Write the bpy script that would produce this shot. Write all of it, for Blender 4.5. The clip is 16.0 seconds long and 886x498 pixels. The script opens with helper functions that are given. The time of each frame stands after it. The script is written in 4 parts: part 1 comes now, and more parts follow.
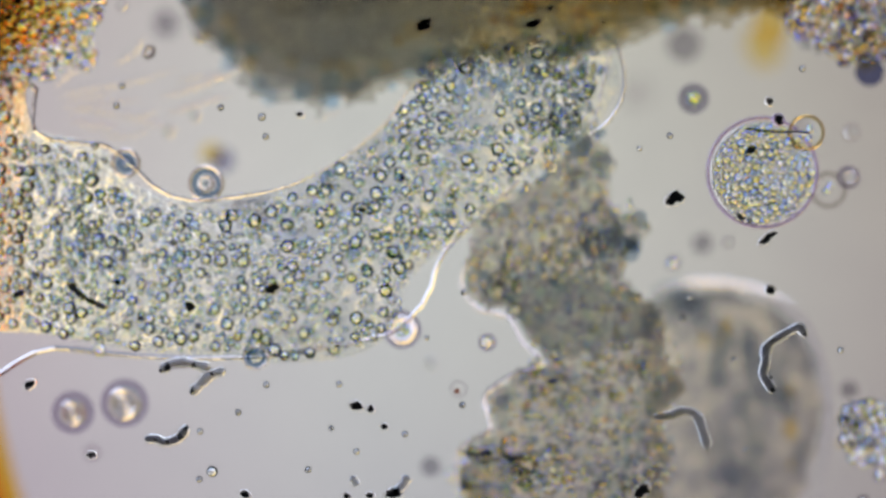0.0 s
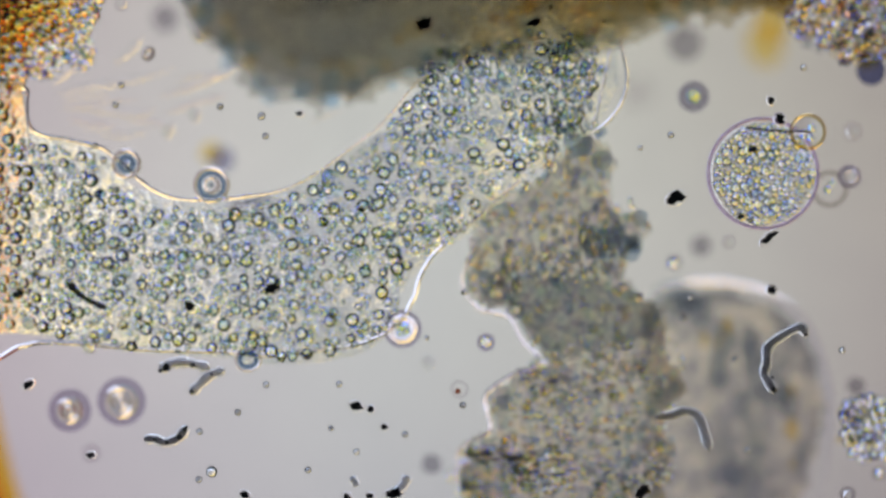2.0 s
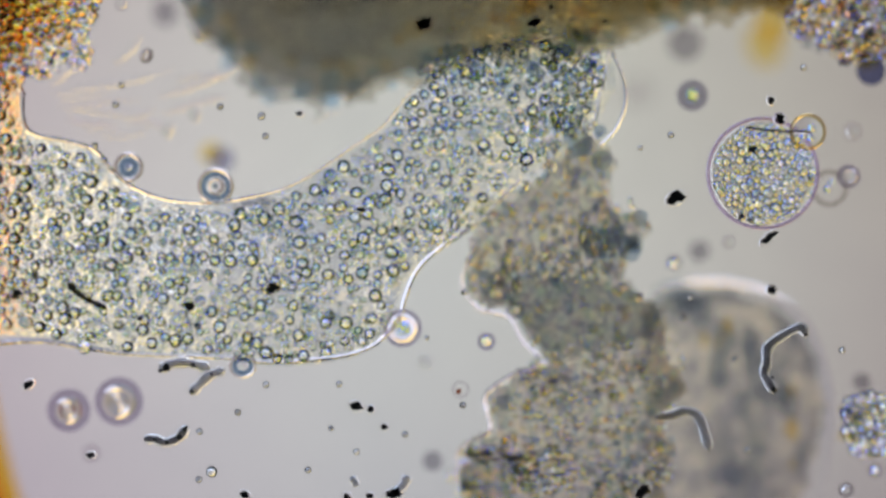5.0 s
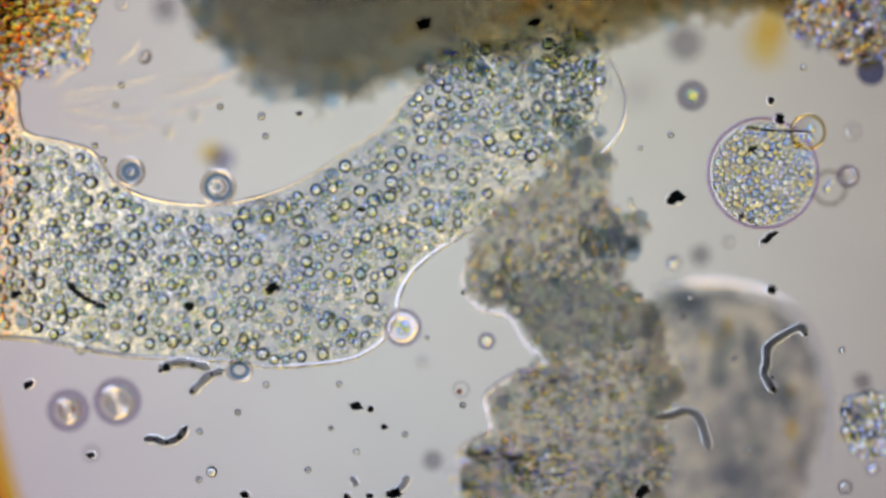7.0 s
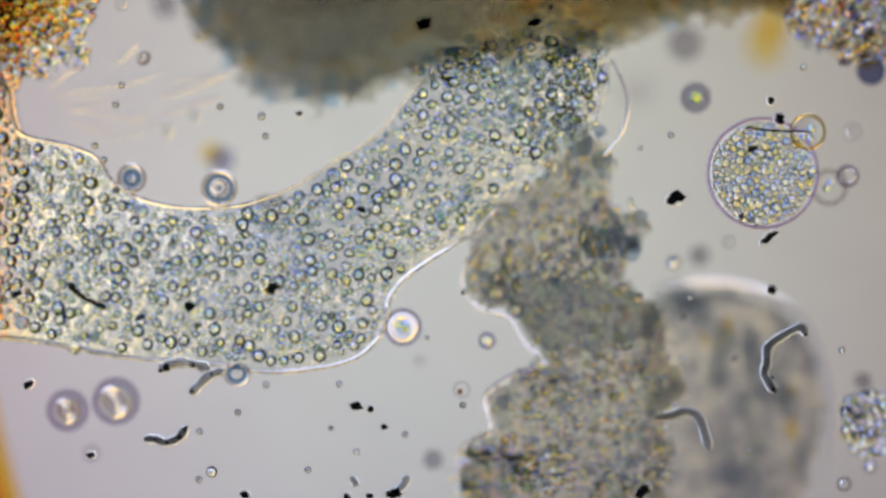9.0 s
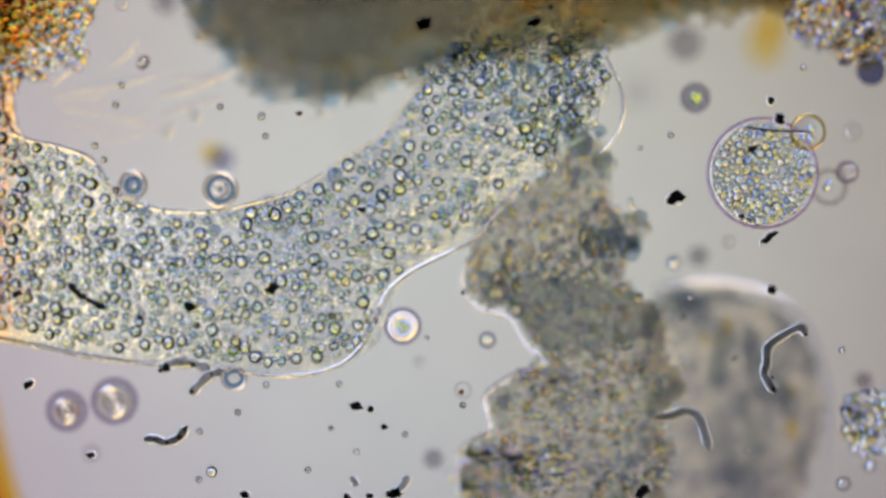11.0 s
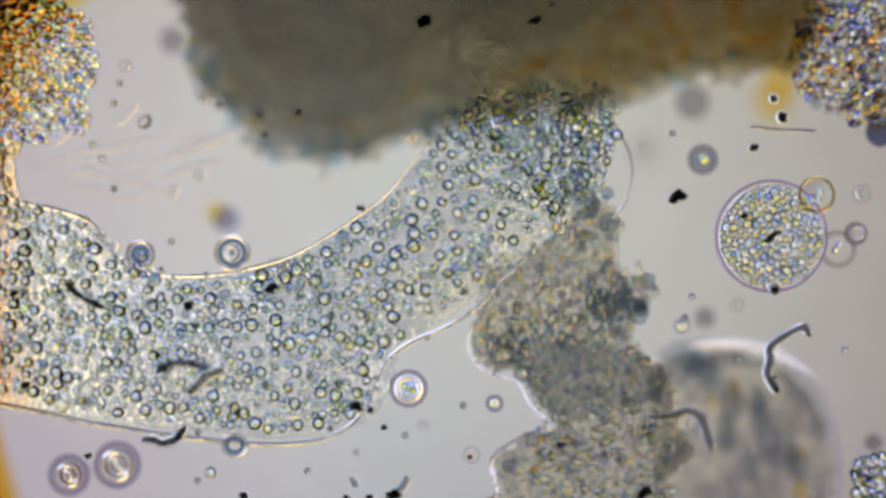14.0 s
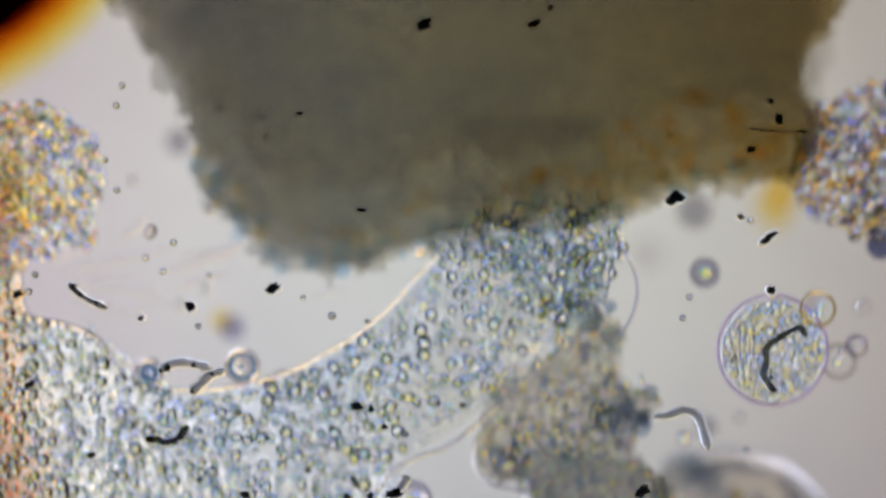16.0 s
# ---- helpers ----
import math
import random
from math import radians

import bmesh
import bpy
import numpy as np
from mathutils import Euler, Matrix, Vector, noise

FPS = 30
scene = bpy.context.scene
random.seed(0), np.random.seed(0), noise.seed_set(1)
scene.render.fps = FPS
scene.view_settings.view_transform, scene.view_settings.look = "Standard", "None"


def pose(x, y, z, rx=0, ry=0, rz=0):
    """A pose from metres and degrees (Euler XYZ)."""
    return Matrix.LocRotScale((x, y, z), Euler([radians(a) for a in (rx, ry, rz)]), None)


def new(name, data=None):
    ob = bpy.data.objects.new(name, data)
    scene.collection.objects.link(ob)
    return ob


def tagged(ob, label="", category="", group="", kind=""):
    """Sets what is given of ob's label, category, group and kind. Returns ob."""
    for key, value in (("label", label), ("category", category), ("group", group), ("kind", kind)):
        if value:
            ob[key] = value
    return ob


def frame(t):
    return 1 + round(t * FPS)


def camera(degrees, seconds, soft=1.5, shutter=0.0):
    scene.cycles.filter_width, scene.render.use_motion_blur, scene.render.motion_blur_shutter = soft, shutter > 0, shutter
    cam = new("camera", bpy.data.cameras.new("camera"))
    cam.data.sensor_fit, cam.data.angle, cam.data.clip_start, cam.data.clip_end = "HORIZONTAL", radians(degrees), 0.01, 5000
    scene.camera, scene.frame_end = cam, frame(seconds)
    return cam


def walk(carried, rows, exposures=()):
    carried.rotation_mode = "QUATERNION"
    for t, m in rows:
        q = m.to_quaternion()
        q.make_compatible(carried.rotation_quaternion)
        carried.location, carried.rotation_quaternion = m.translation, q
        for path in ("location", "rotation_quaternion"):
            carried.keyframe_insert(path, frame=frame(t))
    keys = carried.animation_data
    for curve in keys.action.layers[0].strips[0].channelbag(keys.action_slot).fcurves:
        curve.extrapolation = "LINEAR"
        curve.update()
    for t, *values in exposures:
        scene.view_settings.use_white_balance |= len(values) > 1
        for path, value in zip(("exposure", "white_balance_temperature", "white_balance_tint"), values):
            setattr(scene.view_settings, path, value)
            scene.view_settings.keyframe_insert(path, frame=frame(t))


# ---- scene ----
# A live microscope slide, enlarged: one millimetre here stands for about a fifth of a micrometre.
# The slide lies flat, z up; the camera looks straight down the tube, the lamp shines up from below.
HEIGHT = 8.961
cam = camera(10, 16.0, soft=3.0, shutter=0.5)
cam.data.dof.use_dof = True
cam.data.dof.focus_distance = HEIGHT - 0.10
cam.data.dof.aperture_fstop = 0.35


def eye(swell, dx, dy):
    """The camera over the slide: swell is how much nearer it comes, dx and dy its slips in millimetres."""
    return pose(-dx / 1000 / (1 + swell), dy / 1000 / (1 + swell), HEIGHT / (1 + swell))


walk(cam, [
    (0.0, eye(-0.0031, -0.4, 0.7)), (0.5, eye(0.0042, 0.1, -0.8)), (1.0, eye(0.0080, 0.1, -1.5)), (1.5, eye(0, 0, 0)),
    (2.0, eye(0, 0, 0)), (13.0, eye(0, 0, 0)), (13.5, eye(-0.0012, 0, 0.3)), (14.0, eye(0.0070, 0.5, -1.2)),
    (14.5, eye(0.0105, 0.7, -2.0)), (15.0, eye(0.0080, 0.7, -1.3)), (15.5, eye(0.0038, 0.3, -0.5)), (16.0, eye(-0.002, 0.1, 0.5)),
], [(0.0, 0.0), (14.6, 0.0), (15.5, 0.12), (16.0, 0.12)])

# ---- light: the lamp below the stage, a dim dark room around ----
scene.cycles.max_bounces = 32
scene.cycles.transmission_bounces = 32
scene.cycles.transparent_max_bounces = 48
world = bpy.data.worlds.new("dark_room")
scene.world = world
world.use_nodes = True
world.node_tree.nodes["Background"].inputs["Color"].default_value = (0.085, 0.105, 0.12, 1)
world.node_tree.nodes["Background"].inputs["Strength"].default_value = 1.0
LAMP_Z, LAMP_R = -5.0, 3.6

# ---- the stage: how far the slide has been pushed, in millimetres ----
STAGE = [(0, 0, 0), (11.3, 0, 0), (11.9, 1, 1), (12.0, 2, 16), (12.2, 2.5, 17), (12.3, 4, 28), (12.4, 6, 46), (12.5, 7, 60),
         (12.6, 8, 63), (12.7, 9, 75), (12.8, 11, 111), (13.0, 11, 112), (14.6, 10.5, 113), (14.7, 11, 141), (14.8, 14, 195),
         (14.9, 15, 197), (15.5, 16.5, 198), (15.7, 15, 201), (15.8, 14, 203), (15.9, 14, 211), (15.95, 16.5, 252), (16.0, 19, 311)]
TIMES = sorted({r[0] for r in STAGE} | {1, 2, 3, 4, 5.2, 6.5, 7.8, 9, 10.2})


def along(rows, t):
    """The values of rows (time, a, b, ...) at t, in straight lines from row to row."""
    ts = [r[0] for r in rows]
    return [float(np.interp(t, ts, [r[k] for r in rows])) for k in range(1, len(rows[0]))]


def P(x, y, z=0.0):
    """A place on the slide from millimetres across and down its seen field."""
    return Vector(((x - 784) / 1000, (441 - y) / 1000, z))


# ---- materials ----
def material(name):
    m = bpy.data.materials.new(name)
    m.use_nodes = True
    m.node_tree.nodes.clear()
    return m, m.node_tree.nodes, m.node_tree.links


def finish(nodes, links, shader):
    out = nodes.new("ShaderNodeOutputMaterial")
    links.new(shader, out.inputs["Surface"])


def ramp(nodes, stops):
    r = nodes.new("ShaderNodeValToRGB")
    e = r.color_ramp.elements
    while len(e) < len(stops):
        e.new(0.5)
    for k, (at, col) in enumerate(stops):
        e[k].position, e[k].color = at, (*col, 1)
    return r


def noise_tex(nodes, links, scale, detail=4, rough=0.6, stretch=(1, 1, 1), turn=0.0):
    co = nodes.new("ShaderNodeTexCoord")
    mp = nodes.new("ShaderNodeMapping")
    mp.inputs["Scale"].default_value = stretch
    mp.inputs["Rotation"].default_value = (0, 0, turn)
    tx = nodes.new("ShaderNodeTexNoise")
    tx.inputs["Scale"].default_value, tx.inputs["Detail"].default_value, tx.inputs["Roughness"].default_value = scale, detail, rough
    links.new(co.outputs["Object"], mp.inputs["Vector"])
    links.new(mp.outputs["Vector"], tx.inputs["Vector"])
    return tx


def mix(nodes, links, a, b, how="MULTIPLY", fac=1.0):
    m = nodes.new("ShaderNodeMix")
    m.data_type, m.blend_type = "RGBA", how
    m.inputs[0].default_value = fac
    links.new(a, m.inputs[6])
    links.new(b, m.inputs[7])
    return m.outputs[2]


def clear_glass(name, tint):
    m, n, l = material(name)
    t = n.new("ShaderNodeBsdfTransparent")
    t.inputs["Color"].default_value = (*tint, 1)
    finish(n, l, t.outputs[0])
    return m


def droplet(name, ior, stops, island=False, rough=0.0, relief=0.0, relief_scale=80, spread=0.0):
    """Clear living matter that bends light; its tint differs from piece to piece."""
    m, n, l = material(name)
    src = n.new("ShaderNodeNewGeometry").outputs["Random Per Island"] if island else n.new("ShaderNodeObjectInfo").outputs["Random"]
    r = ramp(n, stops)
    r.color_ramp.interpolation = "LINEAR"
    l.new(src, r.inputs[0])
    bump = None
    if relief:
        tx = noise_tex(n, l, relief_scale, 3)
        b = n.new("ShaderNodeBump")
        b.inputs["Strength"].default_value, b.inputs["Distance"].default_value = 1.0, relief
        l.new(tx.outputs[0], b.inputs["Height"])
        bump = b.outputs[0]
    total = None
    for shift, only in ((spread, (0.85, 0.70, 0.10, 1)), (-spread, (0.15, 0.30, 0.90, 1))) if spread else ((0, None),):
        g = n.new("ShaderNodeBsdfRefraction")
        g.inputs["IOR"].default_value, g.inputs["Roughness"].default_value = ior + shift, rough
        col = r.outputs[0]
        if only:
            k = n.new("ShaderNodeRGB")
            k.outputs[0].default_value = only
            col = mix(n, l, col, k.outputs[0])
        l.new(col, g.inputs["Color"])
        if bump:
            l.new(bump, g.inputs["Normal"])
        if total:
            s = n.new("ShaderNodeAddShader")
            l.new(total, s.inputs[0])
            l.new(g.outputs[0], s.inputs[1])
            total = s.outputs[0]
        else:
            total = g.outputs[0]
    finish(n, l, total)
    return m


def murk(name, coarse, fine, coarse_stops, fine_stops, stretch=(1, 1, 1), turn=0.0, stain=None, hue=0.0):
    """Debris that soaks up lamp light: coarse clouds times a fine grain."""
    m, n, l = material(name)
    a = noise_tex(n, l, coarse, 5, 0.6)
    ra = ramp(n, coarse_stops)
    l.new(a.outputs[0], ra.inputs[0])
    b = noise_tex(n, l, fine, 3, 0.6, stretch, turn)
    rb = ramp(n, fine_stops)
    l.new(b.outputs[0], rb.inputs[0])
    t = n.new("ShaderNodeBsdfTransparent")
    col = mix(n, l, ra.outputs[0], rb.outputs[0])
    if hue:
        col = mix(n, l, col, noise_tex(n, l, fine * 0.6, 2, 0.5, (1.0, 0.7, 1)).outputs[1], "OVERLAY", hue)
    if stain:
        co = n.new("ShaderNodeTexCoord")
        sx = n.new("ShaderNodeSeparateXYZ")
        l.new(co.outputs["Object"], sx.inputs[0])
        mr = n.new("ShaderNodeMapRange")
        mr.inputs[1].default_value, mr.inputs[2].default_value = stain[0], stain[1]
        l.new(sx.outputs[0], mr.inputs[0])
        rs = ramp(n, [(0.0, (1, 1, 1)), (1.0, stain[2])])
        l.new(mr.outputs[0], rs.inputs[0])
        col = mix(n, l, col, rs.outputs[0])
    l.new(col, t.inputs["Color"])
    finish(n, l, t.outputs[0])
    return m


def sooty(name, col, rough=0.8):
    m, n, l = material(name)
    tx = noise_tex(n, l, 400, 3)
    r = ramp(n, [(0.3, [c * 0.5 for c in col]), (0.7, [c * 1.6 for c in col])])
    l.new(tx.outputs[0], r.inputs[0])
    d = n.new("ShaderNodeBsdfPrincipled")
    d.inputs["Roughness"].default_value = rough
    l.new(r.outputs[0], d.inputs["Base Color"])
    b = n.new("ShaderNodeBump")
    b.inputs["Strength"].default_value, b.inputs["Distance"].default_value = 0.6, 0.002
    l.new(tx.outputs[0], b.inputs["Height"])
    l.new(b.outputs[0], d.inputs["Normal"])
    finish(n, l, d.outputs[0])
    return m


def lamp_glow():
    """The lamp's milky disc: an even field, a bright ring round it (yellow on one side, bluish on the other) and a dim rim."""
    m, n, l = material("lamp_diffuser")
    co = n.new("ShaderNodeTexCoord")
    ln = n.new("ShaderNodeVectorMath")
    ln.operation = "LENGTH"
    l.new(co.outputs["Object"], ln.inputs[0])
    mr = n.new("ShaderNodeMapRange")
    mr.inputs[1].default_value, mr.inputs[2].default_value = 0.0, LAMP_R
    l.new(ln.outputs["Value"], mr.inputs[0])
    field = ramp(n, [(0.0, (0.605, 0.605, 0.578)), (0.2, (0.578, 0.566, 0.547)), (0.40, (0.46, 0.42, 0.43)), (0.445, (0.44, 0.40, 0.42)), (0.455, (0, 0, 0))])
    l.new(mr.outputs[0], field.inputs[0])
    # Bright ring added out of view; its yellow and bluish sides imitate colour fringes.
    ring = ramp(n, [(0.445, (0, 0, 0)), (0.465, (1, 1, 1)), (RING_OUT - 0.02, (1, 1, 1)), (RING_OUT, (0.15, 0.185, 0.205)), (1.0, (0.11, 0.14, 0.155))])
    l.new(mr.outputs[0], ring.inputs[0])
    dm = n.new("ShaderNodeVectorMath")
    dm.operation = "DOT_PRODUCT"
    dm.inputs[1].default_value = (-0.5, 0.85, 0)
    l.new(co.outputs["Object"], dm.inputs[0])
    side = n.new("ShaderNodeMapRange")
    side.inputs[1].default_value, side.inputs[2].default_value = -1.5, 1.5
    l.new(dm.outputs["Value"], side.inputs[0])
    hue = ramp(n, [(0.0, (1.3, 1.5, 1.95)), (0.45, (1.6, 1.65, 1.8)), (0.65, (1.85, 1.7, 1.6)), (1.0, (2.3, 1.8, 0.75))])
    l.new(side.outputs[0], hue.inputs[0])
    sx = n.new("ShaderNodeSeparateXYZ")
    l.new(co.outputs["Object"], sx.inputs[0])
    lean = n.new("ShaderNodeMapRange")
    lean.inputs[1].default_value, lean.inputs[2].default_value = -1.3, 1.3
    l.new(sx.outputs[0], lean.inputs[0])
    tilt = ramp(n, [(0.0, (1.10, 1.05, 1.11)), (0.42, (0.965, 1.0, 1.01)), (1.0, (0.845, 0.835, 0.775))])
    l.new(lean.outputs[0], tilt.inputs[0])
    rise = n.new("ShaderNodeMapRange")
    rise.inputs[1].default_value, rise.inputs[2].default_value = -0.7, 0.7
    l.new(sx.outputs[1], rise.inputs[0])
    warm = ramp(n, [(0.0, (0.895, 0.885, 0.95)), (0.5, (1.0, 0.99, 1.0)), (1.0, (1.0, 0.995, 0.95))])
    l.new(rise.outputs[0], warm.inputs[0])
    e = n.new("ShaderNodeEmission")
    l.new(mix(n, l, mix(n, l, mix(n, l, field.outputs[0], tilt.outputs[0]), warm.outputs[0]), mix(n, l, ring.outputs[0], hue.outputs[0]), "ADD"), e.inputs["Color"])
    finish(n, l, e.outputs[0])
    return m


RING_OUT = 0.69
GLOW = lamp_glow()
SLIDE = murk("slide_glass", 3.5, 14, [(0.3, (0.965, 0.965, 0.97)), (0.7, (1.0, 1.0, 0.99))], [(0.3, (0.985, 0.985, 0.985)), (0.7, (1.0, 1.0, 1.0))])
BLACK_METAL = sooty("black_metal", (0.02, 0.02, 0.02), 0.5)
SOOT = sooty("soot", (0.006, 0.006, 0.008))
SOOT_GREY = sooty("grey_dust", (0.03, 0.035, 0.045))
GRAIN = [(0.0, (0.84, 0.92, 0.94)), (0.35, (0.95, 0.99, 0.99)), (0.6, (1.0, 1.0, 1.0)), (0.85, (0.95, 0.97, 0.98)), (1.0, (1.0, 0.98, 0.88))]
GRANULE = droplet("granule_oil", 1.50, GRAIN, spread=0.05, rough=0.20)
GRANULES = droplet("granule_oil_fine", 1.30, GRAIN, island=True, spread=0.03, rough=0.18)
DEEP_GRAINS = droplet("deep_granules", 1.13, [(0, (0.84, 0.88, 0.94)), (0.4, (0.96, 0.98, 1.0)), (0.8, (1.0, 1.0, 1.0)), (1, (1.0, 0.98, 0.92))], island=True, spread=0.03)
SOFT_GRAIN = droplet("soft_granule", 1.16, [(0, (0.70, 0.76, 0.84)), (0.5, (0.78, 0.82, 0.88)), (1, (0.86, 0.90, 0.90))], spread=0.04)
GLINT_GRAIN = droplet("glinting_granule", 1.28, [(0, (1.0, 0.99, 0.92)), (0.6, (0.97, 0.98, 1.0)), (1, (1.0, 0.97, 0.80))], spread=0.025)
WARM = [(0.0, (0.90, 0.84, 0.92)), (0.2, (1.0, 0.92, 0.72)), (0.45, (1.0, 1.0, 0.97)), (0.65, (0.88, 0.93, 0.92)), (0.85, (0.84, 0.86, 0.98)), (1.0, (1.0, 0.88, 0.66))]
WARM_GRAINS = droplet("amber_granules", 1.19, WARM, island=True, spread=0.07)
DUSKY = [(0.0, (0.62, 0.58, 0.70)), (0.3, (1.0, 0.84, 0.55)), (0.5, (0.76, 0.79, 0.75)), (0.7, (0.96, 0.95, 0.94)), (0.85, (0.62, 0.64, 0.82)), (1.0, (1.0, 0.76, 0.46))]
DUSKY_GRAINS = droplet("dusky_granules", 1.26, DUSKY, island=True, spread=0.07)
DUSKY_GRAIN = droplet("dusky_granule", 1.24, DUSKY, spread=0.08)
WARM_GRAIN = droplet("amber_granule", 1.18, WARM, spread=0.08)
CLEAR = [(0.0, (1.0, 0.98, 0.99)), (1.0, (1.0, 1.0, 1.0))]
MEMBRANE = droplet("membrane", 1.16, [(0, (0.92, 0.90, 0.92)), (1, (0.96, 0.93, 0.94))], rough=0.05)
HALO_EDGE = droplet("halo_edge", 1.16, [(0, (0.86, 0.82, 0.84)), (1, (0.92, 0.88, 0.88))], rough=0.1)
PALE_VESICLE = droplet("pale_vesicle_fluid", 1.05, [(0.0, (0.92, 0.92, 0.93)), (1.0, (0.95, 0.95, 0.94))])
CYTOPLASM = droplet("cytoplasm", 1.13, [(0, (0.99, 0.995, 0.99)), (1, (0.995, 0.995, 0.99))], relief=0.038, relief_scale=66)
DEBRIS_TOP = murk("brown_debris", 5, 30, [(0.3, (0.81, 0.81, 0.805)), (0.7, (0.845, 0.832, 0.802))], [(0.35, (0.93, 0.94, 0.955)), (0.65, (1.0, 1.0, 0.98))], stain=(-0.2, 0.6, (1.013, 0.976, 0.885)))
DEBRIS_CORE = murk("dense_debris", 5, 30, [(0.3, (0.88, 0.875, 0.87)), (0.7, (0.91, 0.90, 0.885))], [(0.35, (0.97, 0.97, 0.975)), (0.65, (1.0, 1.0, 0.99))])
DEBRIS_MID = murk("grey_debris", 8, 100, [(0.40, (0.91, 0.905, 0.90)), (0.60, (1.0, 0.98, 0.96))], [(0.40, (0.77, 0.80, 0.83)), (0.5, (0.97, 0.96, 0.94)), (0.60, (1.0, 0.985, 0.93))], hue=0.5)
DENSE = murk("dense_grey", 9, 75, [(0.35, (0.77, 0.795, 0.82)), (0.65, (0.86, 0.87, 0.875))], [(0.4, (0.82, 0.85, 0.88)), (0.6, (1.0, 0.995, 0.97))], hue=0.4)
DEBRIS_PALE = murk("pale_debris", 11, 26, [(0.42, (0.68, 0.685, 0.71)), (0.53, (1.0, 0.965, 0.92))], [(0.42, (0.80, 0.81, 0.84)), (0.58, (1.0, 0.99, 0.94))])
CLOUD = murk("cell_cloud", 17, 42, [(0.42, (0.92, 0.94, 0.96)), (0.58, (1.0, 1.0, 0.99))], [(0.42, (0.935, 0.945, 0.96)), (0.58, (1.0, 1.0, 0.99))])
COVER = clear_glass("cover_glass", (0.995, 0.995, 0.995))
SKIN = clear_glass("clear_skin", (0.985, 0.992, 0.99))
AMBER_HAZE = clear_glass("amber_haze", (1.0, 0.90, 0.58))
AMBER_FRINGE = clear_glass("amber_fringe", (1.0, 0.80, 0.30))
EMBER_FRINGE = clear_glass("ember_fringe", (0.95, 0.45, 0.05))
INK = clear_glass("inky_drop", (0.42, 0.44, 0.60))
INK_PALE = clear_glass("pale_ink", (0.66, 0.66, 0.78))
SMOKY = clear_glass("smoky_drop", (0.70, 0.69, 0.72))
CLOT_DARK = clear_glass("dark_clot", (0.82, 0.845, 0.875))
CLOT_DEEP = clear_glass("deep_clot", (0.76, 0.79, 0.82))
FRINGE_BLUE = clear_glass("blue_fringe_clot", (0.86, 0.92, 0.97))
CLOT_AMBER = clear_glass("amber_clot", (1.0, 0.94, 0.74))
CLOT_FAINT = clear_glass("faint_amber_clot", (1.0, 0.955, 0.84))
CLOT_FLECK = droplet("amber_fleck", 1.28, [(0, (1.0, 0.985, 0.93)), (0.6, (1.0, 0.97, 0.86)), (1, (1.0, 0.94, 0.76))], spread=0.06)
CLOT_BLACK = clear_glass("black_clot", (0.70, 0.71, 0.74))
CLOT_LOBE = clear_glass("lobe_clot", (0.72, 0.77, 0.82))
CLOT_RED = clear_glass("red_clot", (0.98, 0.87, 0.74))


# ---- mesh helpers ----
def mesh_object(name, bm, mat, smooth=True):
    me = bpy.data.meshes.new(name)
    bm.to_mesh(me)
    bm.free()
    if smooth:
        me.polygons.foreach_set("use_smooth", [True] * len(me.polygons))
    me.materials.append(mat)
    return new(name, me)


def part(name, bm, mat, parent, label="", smooth=True):
    ob = mesh_object(name, bm, mat, smooth)
    ob.parent = parent
    if label:
        ob["label"] = label
    return ob


def spline(points, n, closed=False):
    """n places on a smooth curve through points."""
    p = np.array(points, float)
    k = len(p)
    if closed:
        q = np.vstack([p[-1], p, p[0], p[1]])
        span = k
    else:
        q = np.vstack([2 * p[0] - p[1], p, 2 * p[-1] - p[-2]])
        span = k - 1
    out = []
    for i in range(n):
        u = i * span / (n if closed else n - 1)
        j = min(int(u), span - 1)
        f = u - j
        a, b, c, d = q[j], q[j + 1], q[j + 2], q[j + 3]
        out.append(0.5 * (2 * b + (c - a) * f + (2 * a - 5 * b + 4 * c - d) * f * f + (3 * b - a - 3 * c + d) * f ** 3))
    return np.array(out)


def tube(bm, line, radii, sides=10, flat=1.0):
    """A round-ended tube along line (3-vectors)."""
    rings = []
    n = len(line)
    for i, c in enumerate(line):
        c = Vector(c)
        t = (Vector(line[min(i + 1, n - 1)]) - Vector(line[max(i - 1, 0)])).normalized()
        s = t.cross(Vector((0, 0, 1))).normalized()
        u = s.cross(t)
        r = radii[i] if hasattr(radii, "__len__") else radii
        rings.append([bm.verts.new(c + s * r * math.cos(a) + u * r * flat * math.sin(a)) for a in [2 * math.pi * k / sides for k in range(sides)]])
    for a, b in zip(rings, rings[1:]):
        for k in range(sides):
            bm.faces.new((a[k], a[(k + 1) % sides], b[(k + 1) % sides], b[k]))
    for ring, tip, flip in ((rings[0], Vector(line[0]) * 1.0, False), (rings[-1], Vector(line[-1]) * 1.0, True)):
        v = bm.verts.new(tip)
        for k in range(sides):
            f = (ring[(k + 1) % sides], ring[k], v)
            bm.faces.new(f[::-1] if flip else f)
    bmesh.ops.recalc_face_normals(bm, faces=bm.faces)


def sleeve(bm, line, r, sides=10, flat=1.0):
    """A tube along line with open ends, for lengths that butt together."""
    n = len(line)
    rings = []
    for i, c in enumerate(line):
        t = (line[min(i + 1, n - 1)] - line[max(i - 1, 0)]).normalized()
        s = t.cross(Vector((0, 0, 1))).normalized()
        rings.append([bm.verts.new(c + s * r * math.cos(2 * math.pi * k / sides) + Vector((0, 0, r * flat * math.sin(2 * math.pi * k / sides)))) for k in range(sides)])
    for p, q in zip(rings, rings[1:]):
        for k in range(sides):
            bm.faces.new((p[k], p[(k + 1) % sides], q[(k + 1) % sides], q[k]))
    bmesh.ops.recalc_face_normals(bm, faces=bm.faces)


